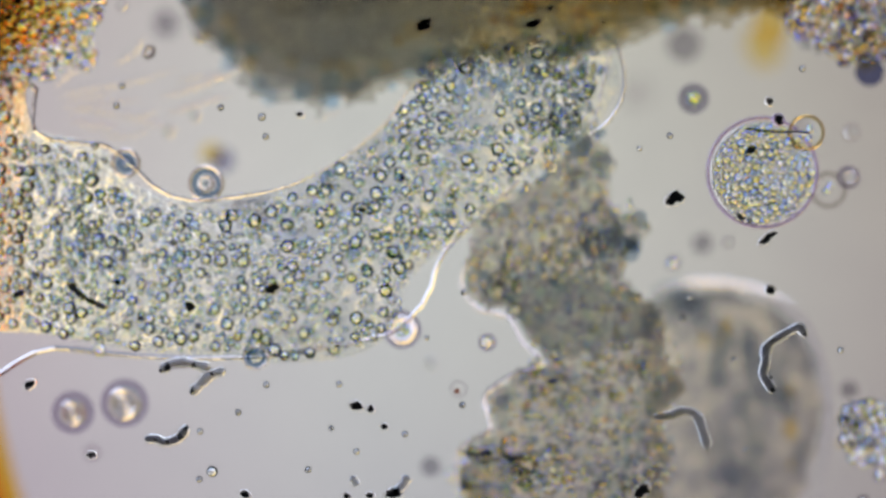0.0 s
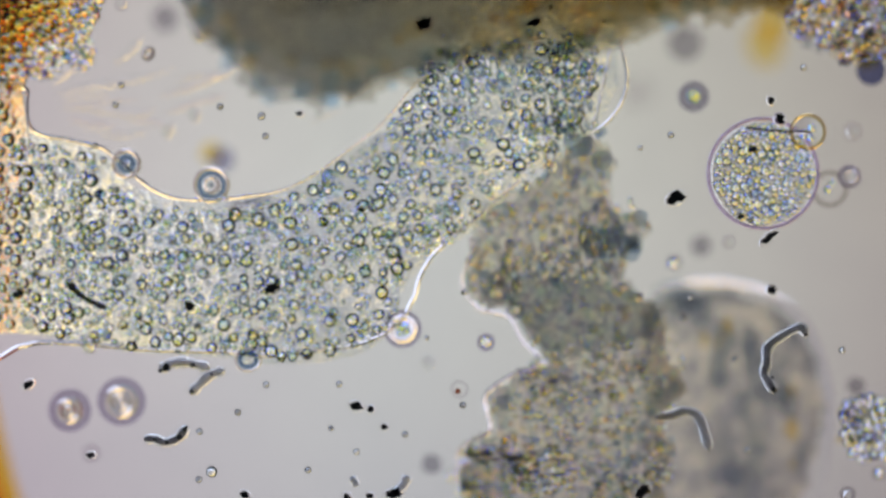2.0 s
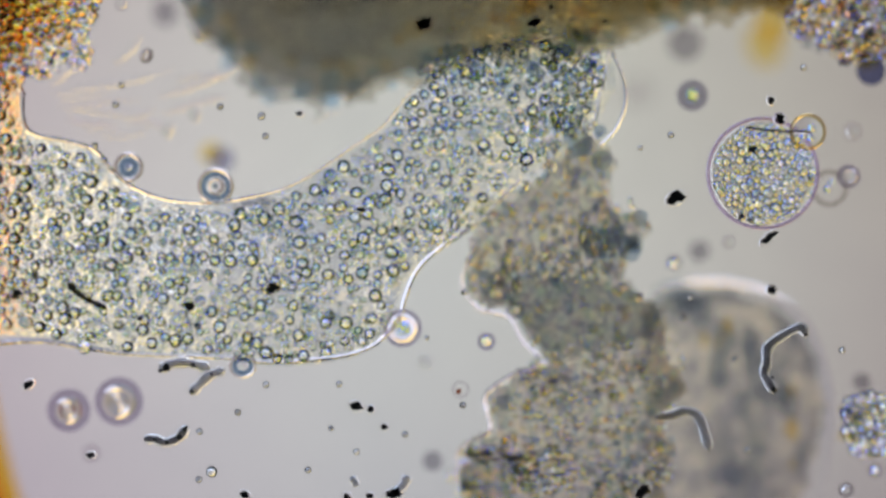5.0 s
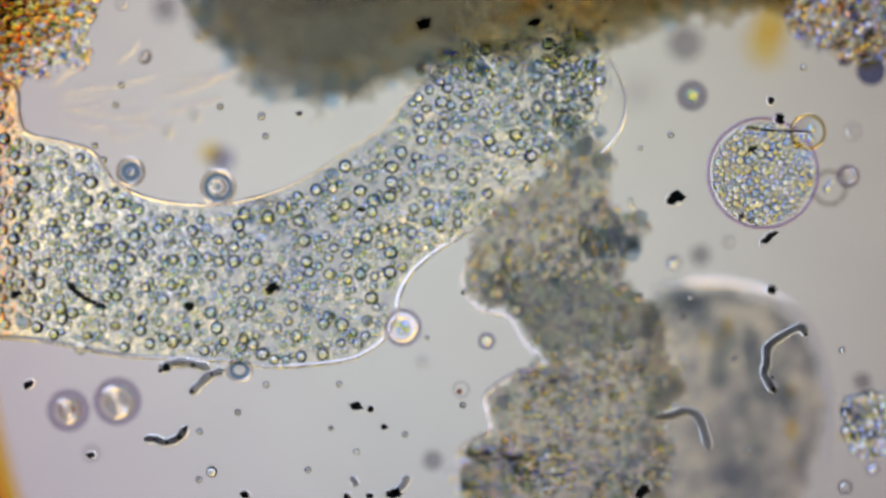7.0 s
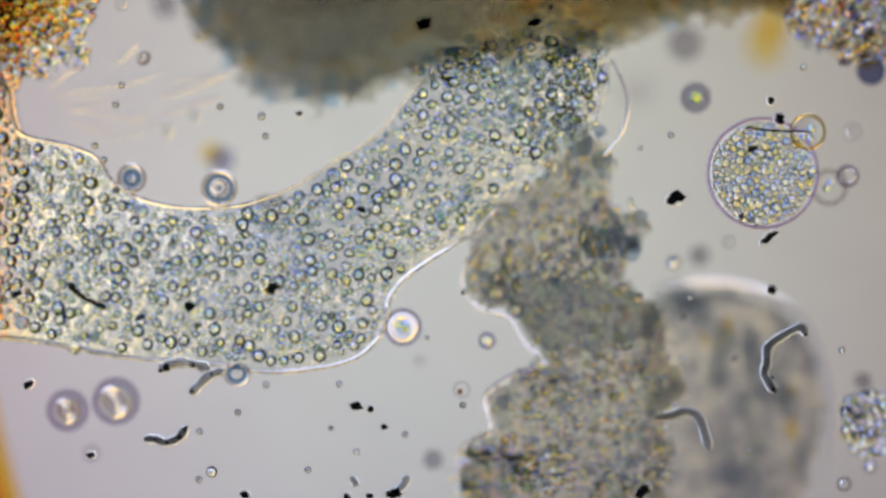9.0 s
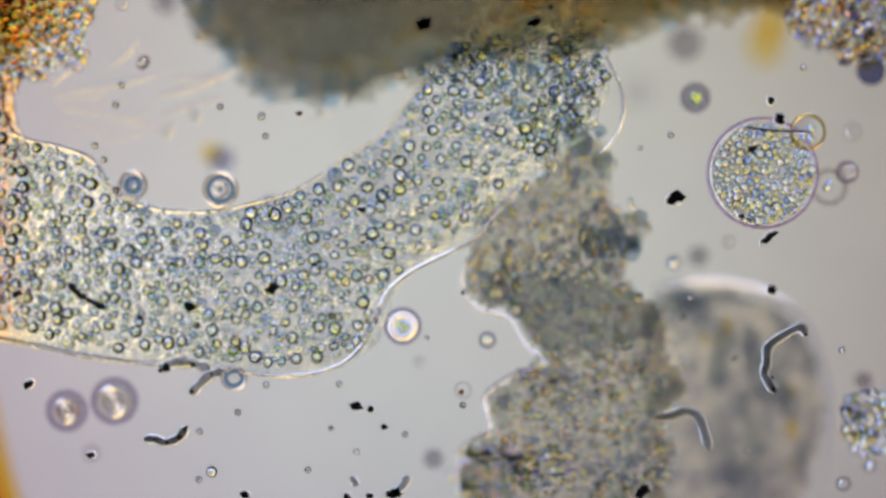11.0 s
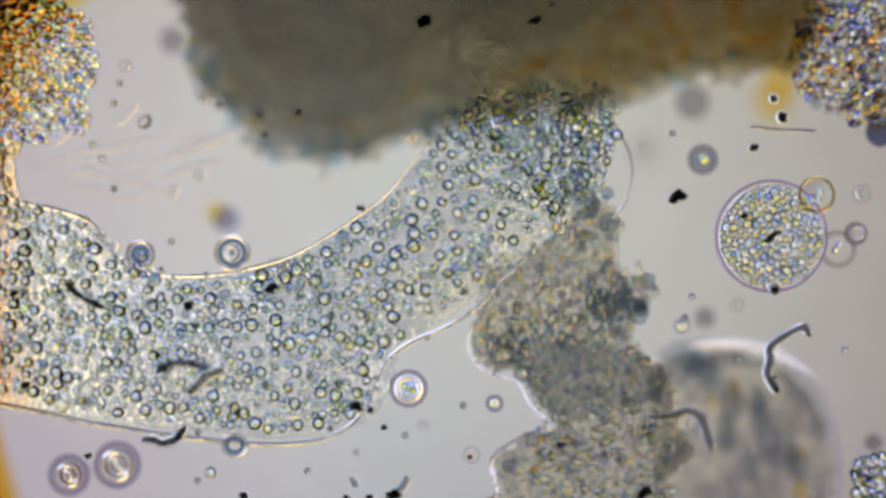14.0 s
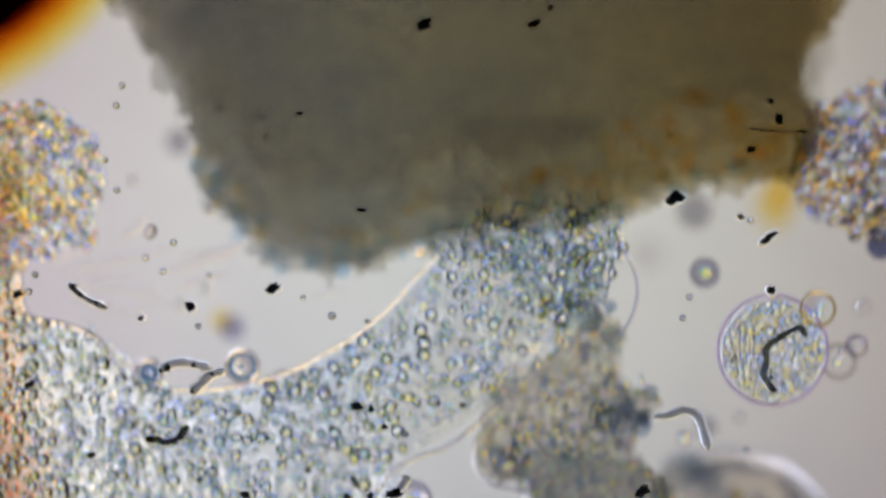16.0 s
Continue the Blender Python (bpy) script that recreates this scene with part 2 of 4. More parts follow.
def ball(bm, centre, r, flat=1.0, sub=2, wobble=0.0, seed=0.0, peak=0.0):
    made = bmesh.ops.create_icosphere(bm, subdivisions=sub, radius=1.0)["verts"]
    for v in made:
        v.co.z = math.copysign((1 - peak) * abs(v.co.z) + peak * (1 - min(1, math.hypot(v.co.x, v.co.y))), v.co.z)
        k = 1 + wobble * noise.noise(v.co * 1.7 + Vector((seed, seed * 0.7, seed * 1.3)))
        v.co = Vector(centre) + Vector((v.co.x * r * k, v.co.y * r * k, v.co.z * r * flat * k))
    return made


ICO = {}


def ico_data(sub):
    if sub not in ICO:
        bm = bmesh.new()
        bmesh.ops.create_icosphere(bm, subdivisions=sub, radius=1.0)
        ICO[sub] = (np.array([v.co[:] for v in bm.verts]), [tuple(v.index for v in f.verts) for f in bm.faces])
        bm.free()
    return ICO[sub]


def peaked(vs, peak):
    out = vs.copy()
    b = np.minimum(1, np.hypot(vs[:, 0], vs[:, 1]))
    out[:, 2] = np.copysign((1 - peak) * np.abs(vs[:, 2]) + peak * (1 - b), vs[:, 2])
    return out


def gem(vs):
    """A bead with a blunt cone for its middle and steep flanks: its core gathers the lamp's ring, its rim stays dark."""
    out = vs.copy()
    b = np.minimum(1, np.hypot(vs[:, 0], vs[:, 1]))
    out[:, 2] = np.copysign(np.where(b < 0.6, 0.48 + 0.62 * (0.6 - b), 1.2 * (1 - b)), vs[:, 2])
    return out


def beads(name, spots, mat, sub=2, sharp=False, shape=(1, 1)):
    """One mesh of many beads, spots of (x, y, z, r, flat); some come to a blunt peak."""
    plain, fs = ico_data(sub)
    kinds = [gem(plain), gem(plain), peaked(plain, 0.3)] if sharp else [plain, gem(plain), peaked(plain, 0.4)]
    allv, allf, base = [], [], 0
    for k, (x, y, z, r, flat) in enumerate(spots):
        vs = kinds[k % 3]
        allv.append(vs * [r * shape[0], r * shape[1], r * flat] + [x, y, z])
        allf.extend(tuple(i + base for i in f) for f in fs)
        base += len(vs)
    me = bpy.data.meshes.new(name)
    me.from_pydata(np.vstack(allv).tolist(), [], allf)
    me.polygons.foreach_set("use_smooth", [True] * len(me.polygons))
    me.materials.append(mat)
    return new(name, me)


def strew(root, spots, single, joined, label, sharp=False, m=None):
    """Granules on a thing: the first 300 each an object of their own, the rest one filling."""
    plain, fs = ico_data(2)
    shapes = []
    for form in ((gem(plain), gem(plain), peaked(plain, 0.3)) if sharp else (plain, peaked(plain, 0.5), peaked(plain, 0.7))):
        me = bpy.data.meshes.new("granule")
        me.from_pydata(form.tolist(), [], fs)
        me.polygons.foreach_set("use_smooth", [True] * len(me.polygons))
        me.materials.append(single)
        shapes.append(me)
    m = m or Matrix.Identity(4)
    for k, (x, y, z, r, flat) in enumerate(spots[:300]):
        ob = new("granule", shapes[k % 3])
        ob.parent = root
        ob.matrix_basis = m @ Matrix.Translation((x, y, z)) @ Matrix.Diagonal((r, r, r * flat, 1))
    if spots[300:]:
        ob = beads("granule_filling", spots[300:], joined, 2, sharp)
        ob.data.transform(m)
        ob.parent = root
        tagged(ob, label, kind="stuff")


def inside(poly, x, y):
    """Distance in from the outline: positive inside, negative outside."""
    a = poly
    b = np.roll(poly, -1, axis=0)
    e = b - a
    w = np.array([x, y]) - a
    t = np.clip((w * e).sum(1) / (e * e).sum(1), 0, 1)
    dist = np.sqrt(((w - e * t[:, None]) ** 2).sum(1)).min()
    cond = (a[:, 1] <= y) != (b[:, 1] <= y)
    with np.errstate(divide="ignore", invalid="ignore"):
        xs = a[:, 0] + (y - a[:, 1]) * e[:, 0] / e[:, 1]
    return dist if (cond & (x < xs)).sum() % 2 else -dist


def heap(outline, step, z, thick, ragged, grain, seed, taper=60.0):
    """A lumpy slab of matter over an outline in millimetres: thick inside, thin and ragged at the rim."""
    poly = spline(outline, 12 * len(outline), True)
    lo, hi = poly.min(0) - 40, poly.max(0) + 40
    nx, ny = int((hi[0] - lo[0]) / step) + 1, int((hi[1] - lo[1]) / step) + 1
    bm = bmesh.new()
    top, bot = {}, {}
    for i in range(nx):
        for j in range(ny):
            x, y = lo[0] + i * step, lo[1] + j * step
            q = Vector((x / 1000, y / 1000, seed))
            d = inside(poly, x, y) + ragged * (noise.noise(q * 14) + 0.7 * noise.noise(q * 35) + 0.45 * noise.noise(q * 80))
            if d > 0:
                h = thick * min(1, d / taper) ** 0.5
                g = grain * (noise.noise(q * 20) + 0.6 * noise.noise(q * 60))
                top[i, j] = bm.verts.new(P(x, y, z + h / 2 + g * min(1, d / 30) + 0.002))
                bot[i, j] = bm.verts.new(P(x, y, z - h / 2 - 0.002))
    edge = {}
    for i in range(nx):
        for j in range(ny):
            c = [(i, j), (i, j + 1), (i + 1, j + 1), (i + 1, j)]
            if all(k in top for k in c):
                bm.faces.new([top[k] for k in c])
                bm.faces.new([bot[k] for k in reversed(c)])
                for a, b in zip(c, c[1:] + c[:1]):
                    edge[a, b] = edge.get((a, b), 0) + 1
    for a, b in edge:
        if (b, a) not in edge:
            bm.faces.new((top[b], top[a], bot[a], bot[b]))
    bmesh.ops.delete(bm, geom=[v for v in bm.verts if not v.link_faces], context="VERTS")
    bmesh.ops.recalc_face_normals(bm, faces=bm.faces)
    return bm


MOVERS = []


def moves(ob, x, y, z, drift=((0, 0, 0),), spin=((0, 0),)):
    """Remember that ob rides on the slide from (x, y, z) with its own drift (time, dx, dy) and turn (time, degrees)."""
    MOVERS.append((ob, x, y, z, drift, spin))
    ob.matrix_basis = Matrix.Translation(P(x, y, z))
    return ob


# ---- the large structure ----
def disc(bm, r0, r1, z, n=96):
    inner = [bm.verts.new((r0 * math.cos(2 * math.pi * k / n), r0 * math.sin(2 * math.pi * k / n), z)) for k in range(n)] if r0 else None
    outer = [bm.verts.new((r1 * math.cos(2 * math.pi * k / n), r1 * math.sin(2 * math.pi * k / n), z)) for k in range(n)]
    if not r0:
        bm.faces.new(outer)
        return outer
    for k in range(n):
        bm.faces.new((inner[k], outer[k], outer[(k + 1) % n], inner[(k + 1) % n]))
    return inner, outer


def plate(name, w, h, z, thick, mat, label):
    bm = bmesh.new()
    bmesh.ops.create_cube(bm, size=1.0)
    for v in bm.verts:
        v.co = Vector((v.co.x * w, v.co.y * h, z + (v.co.z - 0.5) * thick))
    bmesh.ops.bevel(bm, geom=bm.edges[:], offset=thick * 0.15, segments=2, affect="EDGES")
    return tagged(mesh_object(name, bm, mat, False), label, "glass plate", kind="structure")


def build_lamp():
    root = tagged(new("microscope_lamp"), "glowing white diffuser lamp in a black ring", "lamp")
    root.location = (0, 0, LAMP_Z)
    bm = bmesh.new()
    disc(bm, 0, LAMP_R, 0)
    made = bmesh.ops.extrude_face_region(bm, geom=bm.faces[:])
    for v in made["geom"]:
        if isinstance(v, bmesh.types.BMVert):
            v.co.z -= 0.05
    bmesh.ops.recalc_face_normals(bm, faces=bm.faces)
    part("diffuser", bm, GLOW, root, "glowing milky diffuser", False)
    bm = bmesh.new()
    prof = [(LAMP_R + 0.01, 0.12), (LAMP_R + 0.16, 0.12), (LAMP_R + 0.2, 0.08), (LAMP_R + 0.2, -0.28), (LAMP_R + 0.16, -0.32), (0.1, -0.32), (0.1, -0.28), (LAMP_R + 0.01, -0.28)]
    rings = [[bm.verts.new((r * math.cos(2 * math.pi * k / 96), r * math.sin(2 * math.pi * k / 96), z)) for k in range(96)] for r, z in prof]
    for a, b in zip(rings, rings[1:] + rings[:1]):
        for k in range(96):
            bm.faces.new((a[k], b[k], b[(k + 1) % 96], a[(k + 1) % 96]))
    bmesh.ops.recalc_face_normals(bm, faces=bm.faces)
    part("housing", bm, BLACK_METAL, root, "black metal lamp ring", False)


build_lamp()
SLIDE_Z = -0.62
plate("microscope_slide", 4.2, 2.4, SLIDE_Z, 0.10, SLIDE, "clear glass microscope slide under the drop")
DUST_Z = 0.103
plate("cover_glass", 4.2, 2.4, DUST_Z - 0.001, 0.006, COVER, "thin clear cover glass over the drop")

# ---- debris heaps ----
def scatter(root, name, places, mat, z, label, seed, shape=(1, 1)):
    """Soft clots strewn over places of (x, y, half width, half height, count, least radius, most radius)."""
    rng = random.Random(seed)
    spots = []
    for x, y, w, h, count, r0, r1 in places:
        for _ in range(count):
            a, d = rng.uniform(0, 6.283), rng.random() ** 0.6
            spots.append((*P(x + w * d * math.cos(a), y + h * d * math.sin(a), z + rng.uniform(-0.04, 0.04)), rng.uniform(r0, r1) / 1000, 0.8))
    ob = beads(name, spots, mat, 2, False, shape)
    ob.parent = root
    tagged(ob, label, kind="stuff")


def build_debris(name, outline, step, z, thick, ragged, grain, seed, mat, label, taper=60.0, grains=0, grain_z=-0.1, film=(), halo_r=14, layers=((0, 0),)):
    root = tagged(new(name), label, "debris")
    for k, (dx, dy) in enumerate(layers):
        part("matrix" if len(layers) == 1 else "layer", heap([(x + dx, y + dy) for x, y in outline], step, z + k * (0.05 if z > 0 else -thick * 0.3), thick / len(layers), ragged, grain, seed + 3.3 * k, taper), DEBRIS_CORE if dy < -50 else mat, root)
    if grains:
        rng = random.Random(int(seed * 10))
        poly = spline(outline, 8 * len(outline), True)
        lo, hi = poly.min(0), poly.max(0)
        spots = []
        while len(spots) < grains:
            x, y = rng.uniform(lo[0], hi[0]), rng.uniform(lo[1], min(hi[1], 930))
            if inside(poly, x, y) > -4:
                spots.append((*P(x, y, grain_z + rng.uniform(-0.03, 0.03)), rng.uniform(0.003, 0.009), 0.9))
        strew(root, spots, DEBRIS_GRAIN, DEBRIS_GRAIN, "blurred yellow and bluish granules")
    if film:
        # Clear prism tube added along the rim to imitate a bright halo.
        bm = bmesh.new()
        pts = spline(film, 40)
        tube(bm, [P(x, y, z) for x, y in pts], [halo_r / 1000 * min(1, 0.1 + 0.12 * min(i, 39 - i)) * (1 + 0.3 * noise.noise(Vector((i * 0.4, seed, 0)))) for i in range(40)], 4, 1.0)
        part("film", bm, HALO_EDGE, root, "clear tube standing in for the rim's bright halo", False)
    moves(root, 784, 441, 0, [(t, -0.072 * dx, -0.072 * dy) for t, dx, dy in STAGE] if z > 0.2 else ((0, 0, 0),))
    return root


DEBRIS_GRAIN = droplet("debris_granule", 1.2, [(0, (0.78, 0.84, 0.90)), (0.4, (1.0, 0.95, 0.78)), (0.7, (0.90, 0.90, 0.88)), (1, (1.0, 0.90, 0.74))], spread=0.05)
MASS = build_debris("debris_mass", [(150, -420), (172, -290), (230, -197), (280, -113), (304, -10), (362, 80), (432, 150), (540, 178), (650, 165), (730, 135), (810, 118), (900, 105), (1000, 88), (1100, 70), (1170, 42), (1250, 25), (1330, 18), (1400, 5), (1450, -60), (1425, -170), (1405, -420)],
                    9, 0.36, 0.30, 24, 0.012, 1.3, DEBRIS_TOP, "large dark brown debris mass with a ragged lower rim", 60.0, layers=((0, 6), (4, -6), (10, -22), (10, -70), (20, -150)))
RIM = [(330, 30, 30, 60), (390, 110, 45, 40), (480, 160, 60, 30), (590, 170, 60, 30), (700, 145, 60, 35), (800, 110, 70, 40), (920, 90, 80, 40), (1040, 70, 80, 40), (1180, 30, 80, 30), (1300, 0, 80, 30)]
# Rim clots, blue lower right and amber upper left, imitate a colour fringe.
scatter(MASS, "blue_mottling", [(x + 6, y - 22, w, h, 4, 9, 20) for x, y, w, h in RIM], FRINGE_BLUE, 0.36, "blurred bluish clots imitating a colour fringe along the rim", 22)
scatter(MASS, "amber_mottling", [(x - 6, y - 62, w, h, 3, 10, 20) for x, y, w, h in RIM] + [(1230, -80, 200, 80, 34, 8, 22), (1370, -50, 90, 60, 18, 7, 18), (1050, 0, 120, 60, 10, 8, 18)], CLOT_FAINT, 0.34, "blurred amber mottling", 23)
scatter(MASS, "red_mottling", [(1270, -90, 170, 70, 8, 8, 18), (1000, 20, 120, 40, 6, 8, 14)], CLOT_RED, 0.34, "blurred reddish mottling", 24)
part("foot", heap([(420, -560), (1380, -560), (1380, -430), (420, -430)], 20, 0.225, 0.245, 10, 0.012, 8.8, 40), DEBRIS_TOP, MASS)
for piece in MASS.children:
    piece.data.transform(Matrix.Diagonal((0.925, 0.925, 1, 1)))
CLUMP = build_debris("debris_clump", [(1020, 228), (985, 282), (905, 328), (850, 362), (836, 420), (820, 495), (848, 537), (905, 550), (928, 592), (962, 640), (925, 655), (895, 682), (866, 706), (874, 762), (822, 798), (812, 880), (840, 1000), (1180, 1000),
                                      (1178, 880), (1196, 800), (1170, 750), (1216, 690), (1186, 640), (1176, 580), (1160, 530), (1112, 496), (1120, 460), (1146, 420), (1140, 384), (1098, 366), (1080, 330), (1084, 272), (1058, 236)],
                     6, -0.04, 0.10, 15, 0.012, 2.1, DEBRIS_MID, "long grey-brown granular debris clump with frayed rim", 26, 300, -0.05, layers=((0, 0), (3, 4)),
                     film=[(838, 440), (816, 500), (846, 545), (900, 562), (924, 604), (955, 640), (900, 668), (858, 704), (866, 765), (812, 796), (804, 880)], halo_r=3)
UPPER_BULK = [(1010, 300, 60, 60), (940, 390, 90, 60), (1070, 400, 70, 50), (1040, 470, 90, 40), (900, 480, 60, 50)]
LOWER_BULK = [(1080, 690, 110, 80), (960, 740, 80, 60), (1000, 850, 170, 60), (1120, 800, 80, 90), (1090, 940, 100, 60)]
scatter(CLUMP, "dark_mottling", [(*p, 14, 5, 11) for p in UPPER_BULK + LOWER_BULK] + [(1080, 425, 55, 32, 24, 7, 14)], CLOT_DEEP, -0.07, "blurred dark clots", 31)
# Blue and amber clots offset in pairs, imitating colour fringes among real flecks.
scatter(CLUMP, "blue_mottling", [(x + 5, y + 6, w, h, 16, 4, 8) for x, y, w, h in UPPER_BULK + LOWER_BULK], FRINGE_BLUE, -0.03, "blurred bluish clots imitating colour fringes", 32)
scatter(CLUMP, "tall_amber_mottling", [(x - 4, y - 5, w, h, 26, 3, 8) for x, y, w, h in UPPER_BULK] + [(1150, 640, 60, 50, 26, 3, 7), (990, 470, 50, 25, 14, 4, 8), (1040, 640, 110, 40, 26, 3, 6)], CLOT_FLECK, 0.0, "blurred upright amber flecks", 33, (0.8, 1.7))
scatter(CLUMP, "wide_amber_mottling", [(x - 4, y - 5, w, h, 36, 3, 8) for x, y, w, h in LOWER_BULK], CLOT_FLECK, 0.0, "blurred flat-lying amber flecks", 35, (1.8, 0.8))
scatter(CLUMP, "red_mottling", [(x, y, w, h, 4, 3, 6) for x, y, w, h in UPPER_BULK + LOWER_BULK], CLOT_RED, -0.01, "blurred reddish clots", 34)
scatter(CLUMP, "dark_rods", [(850, 801, 26, 3, 9, 4, 6), (905, 808, 30, 4, 8, 4, 6), (862, 815, 20, 3, 5, 3, 5), (826, 855, 6, 20, 6, 3, 5)], CLOT_BLACK, 0.03, "dark short rods at the frayed rim", 36, (2.2, 0.7))
part("dense_lobe", heap([(900, 508), (960, 488), (1060, 494), (1125, 508), (1168, 548), (1165, 600), (1110, 622), (1040, 632), (975, 640), (938, 606), (912, 560)], 7, -0.12, 0.08, 14, 0.010, 4.4, 30), DENSE, CLUMP, "dense dark grey lobe")
for x, y, r in ((1025, 254, 24), (1066, 284, 19), (1133, 386, 15), (1062, 232, 12), (1010, 232, 14), (888, 712, 13), (1118, 446, 18)):
    bm = bmesh.new()
    ball(bm, P(x, y, -0.02), r / 1000, 0.8, 3, 0.25, x)
    part("lobe", bm, CLOT_LOBE, CLUMP, "rounded dark lobe at the rim")
SAC = build_debris("pale_sac", [(1150, 545), (1250, 515), (1360, 528), (1440, 590), (1478, 690), (1478, 800), (1445, 900), (1350, 1010), (1170, 1010), (1160, 800), (1150, 650)],
                   8, -0.34, 0.12, 8, 0.012, 5.9, DEBRIS_PALE, "pale grey blotchy sac with a rounded wall", 50,
                   film=[(1160, 520), (1250, 500), (1365, 515), (1450, 580), (1490, 690), (1490, 800), (1470, 910)], halo_r=5)
scatter(SAC, "dark_mottling", [(1220, 545, 60, 25, 9, 12, 24), (1330, 640, 60, 60, 8, 14, 28), (1350, 790, 50, 90, 9, 14, 28), (1420, 740, 30, 110, 6, 10, 20)], CLOT_DARK, -0.32, "blurred grey clots", 41, (0.8, 1.6))
scatter(SAC, "amber_mottling", [(1420, 770, 14, 90, 7, 7, 13), (1290, 620, 30, 60, 4, 7, 13)], CLOT_AMBER, -0.30, "blurred beige clots", 42, (0.8, 1.6))
TIP_HAZE = tagged(new("debris_veil"), "thin haze of brown and amber clots over the amoeba's tip", "debris")
TIP = [(800, 120, 60, 30), (880, 120, 70, 45), (950, 150, 80, 60), (1010, 120, 60, 60), (960, 215, 70, 40), (1010, 210, 45, 50)]
scatter(TIP_HAZE, "dark_mottling", [(*p, 22, 4, 9) for p in TIP], CLOT_DARK, 0.0, "small dark clots", 51, (0.8, 1.5))
scatter(TIP_HAZE, "amber_mottling", [(*p, 26, 3, 6) for p in TIP], CLOT_FLECK, 0.05, "small amber clots", 52, (0.8, 1.4))
# Blue clots set below the amber ones to imitate colour fringes.
scatter(TIP_HAZE, "blue_mottling", [(x, y + 6, w, h, 10, 4, 8) for x, y, w, h in TIP], FRINGE_BLUE, 0.0, "small bluish clots imitating colour fringes", 53, (0.8, 1.4))
moves(TIP_HAZE, 784, 441, 0)


def build_field_corner():
    """The field edge's black corner; tinted shells imitate its amber fringe of light."""
    root = tagged(new("field_corner"), "black field corner with an added amber colour fringe", "bubble")
    bm = bmesh.new()
    ball(bm, (0, 0, 0), 0.50, 0.12, 4)
    part("corner_body", bm, SOOT, root, "black body of the field corner")
    for r, tint, label in ((0.510, (0.70, 0.40, 0.30), "dark red rim"), (0.525, (0.85, 0.62, 0.45), "red rim"), (0.540, (0.94, 0.76, 0.50), "deep orange rim"),
                           (0.555, (0.98, 0.84, 0.52), "orange rim"), (0.572, (1.0, 0.91, 0.58), "amber rim"), (0.590, (1.0, 0.96, 0.70), "yellow rim"), (0.606, (1.0, 0.985, 0.86), "pale yellow rim")):
        bm = bmesh.new()
        ball(bm, (0, 0, 0), r, 0.11, 4)
        part("corner_fringe", bm, clear_glass("fringe_glass", tint), root, label)
    moves(root, -320, -700, -0.40, [(t, -0.5 * dx + 10, along(((0, 276), (14.6, 280), (14.8, 288), (15.9, 292), (16, 314)), t)[0] - dy) for t, dx, dy in STAGE])


build_field_corner()


def build_diaphragm():
    """Fixed round field stop close under the specimen; tinted rings imitate its amber fringe."""
    root = tagged(new("field_diaphragm"), "black round field stop with an added amber colour fringe", "diaphragm")
    k = (HEIGHT + 0.46) / HEIGHT
    root.location = (0.767 * k, 0.041 * k, -0.46)
    for name, r0, r1, mat, label in (("stop_plate", 1.662 * k, 3.4, BLACK_METAL, "black metal plate"), ("ember_fringe", 1.622 * k, 1.661 * k, EMBER_FRINGE, "deep orange ring for the stop's colour fringe"), ("amber_fringe", 1.590 * k, 1.621 * k, AMBER_FRINGE, "yellow ring for the stop's colour fringe")):
        bm = bmesh.new()
        rings = [[bm.verts.new((r * math.cos(2 * math.pi * k / 180), r * math.sin(2 * math.pi * k / 180), z)) for k in range(180)] for r, z in ((r0, 0.01), (r1, 0.01), (r1, -0.01), (r0, -0.01))]
        for a, b in zip(rings, rings[1:] + rings[:1]):
            for k in range(180):
                bm.faces.new((a[k], b[k], b[(k + 1) % 180], a[(k + 1) % 180]))
        bmesh.ops.recalc_face_normals(bm, faces=bm.faces)
        part(name, bm, mat, root, label, False)


build_diaphragm()

# ---- the large amoeba ----
UPPER = {0: [(-30, 130), (60, 152), (62, 200), (70, 240), (130, 252), (200, 262), (245, 300), (290, 340), (350, 355), (400, 350), (470, 340), (540, 318), (600, 285), (650, 248), (690, 210), (715, 170), (745, 140)],
         2: [(-40, 130), (46, 155), (52, 205), (70, 238), (140, 252), (200, 272), (240, 310), (290, 345), (350, 355), (420, 350), (490, 340), (550, 315), (610, 272), (660, 235), (700, 195), (722, 165), (745, 140)],
         6.5: [(-50, 130), (32, 155), (40, 205), (56, 238), (120, 252), (170, 270), (200, 315), (240, 340), (300, 357), (380, 362), (440, 352), (500, 335), (560, 305), (620, 265), (680, 225), (715, 180), (750, 140)],
         9: [(-60, 130), (12, 155), (24, 205), (45, 240), (120, 258), (175, 280), (205, 325), (260, 355), (330, 368), (420, 365), (490, 345), (550, 315), (600, 282), (660, 245), (690, 215), (725, 170), (752, 140)],
         11.5: [(-70, 130), (-4, 155), (10, 210), (38, 244), (110, 262), (165, 285), (195, 330), (230, 358), (300, 375), (380, 375), (450, 360), (510, 345), (565, 315), (620, 275), (670, 245), (700, 208), (755, 140)],
         16: [(-80, 130), (-8, 160), (-4, 215), (12, 242), (70, 257), (130, 272), (165, 297), (190, 337), (220, 365), (290, 377), (370, 375), (440, 362), (490, 347), (550, 317), (610, 282), (670, 232), (755, 140)]}
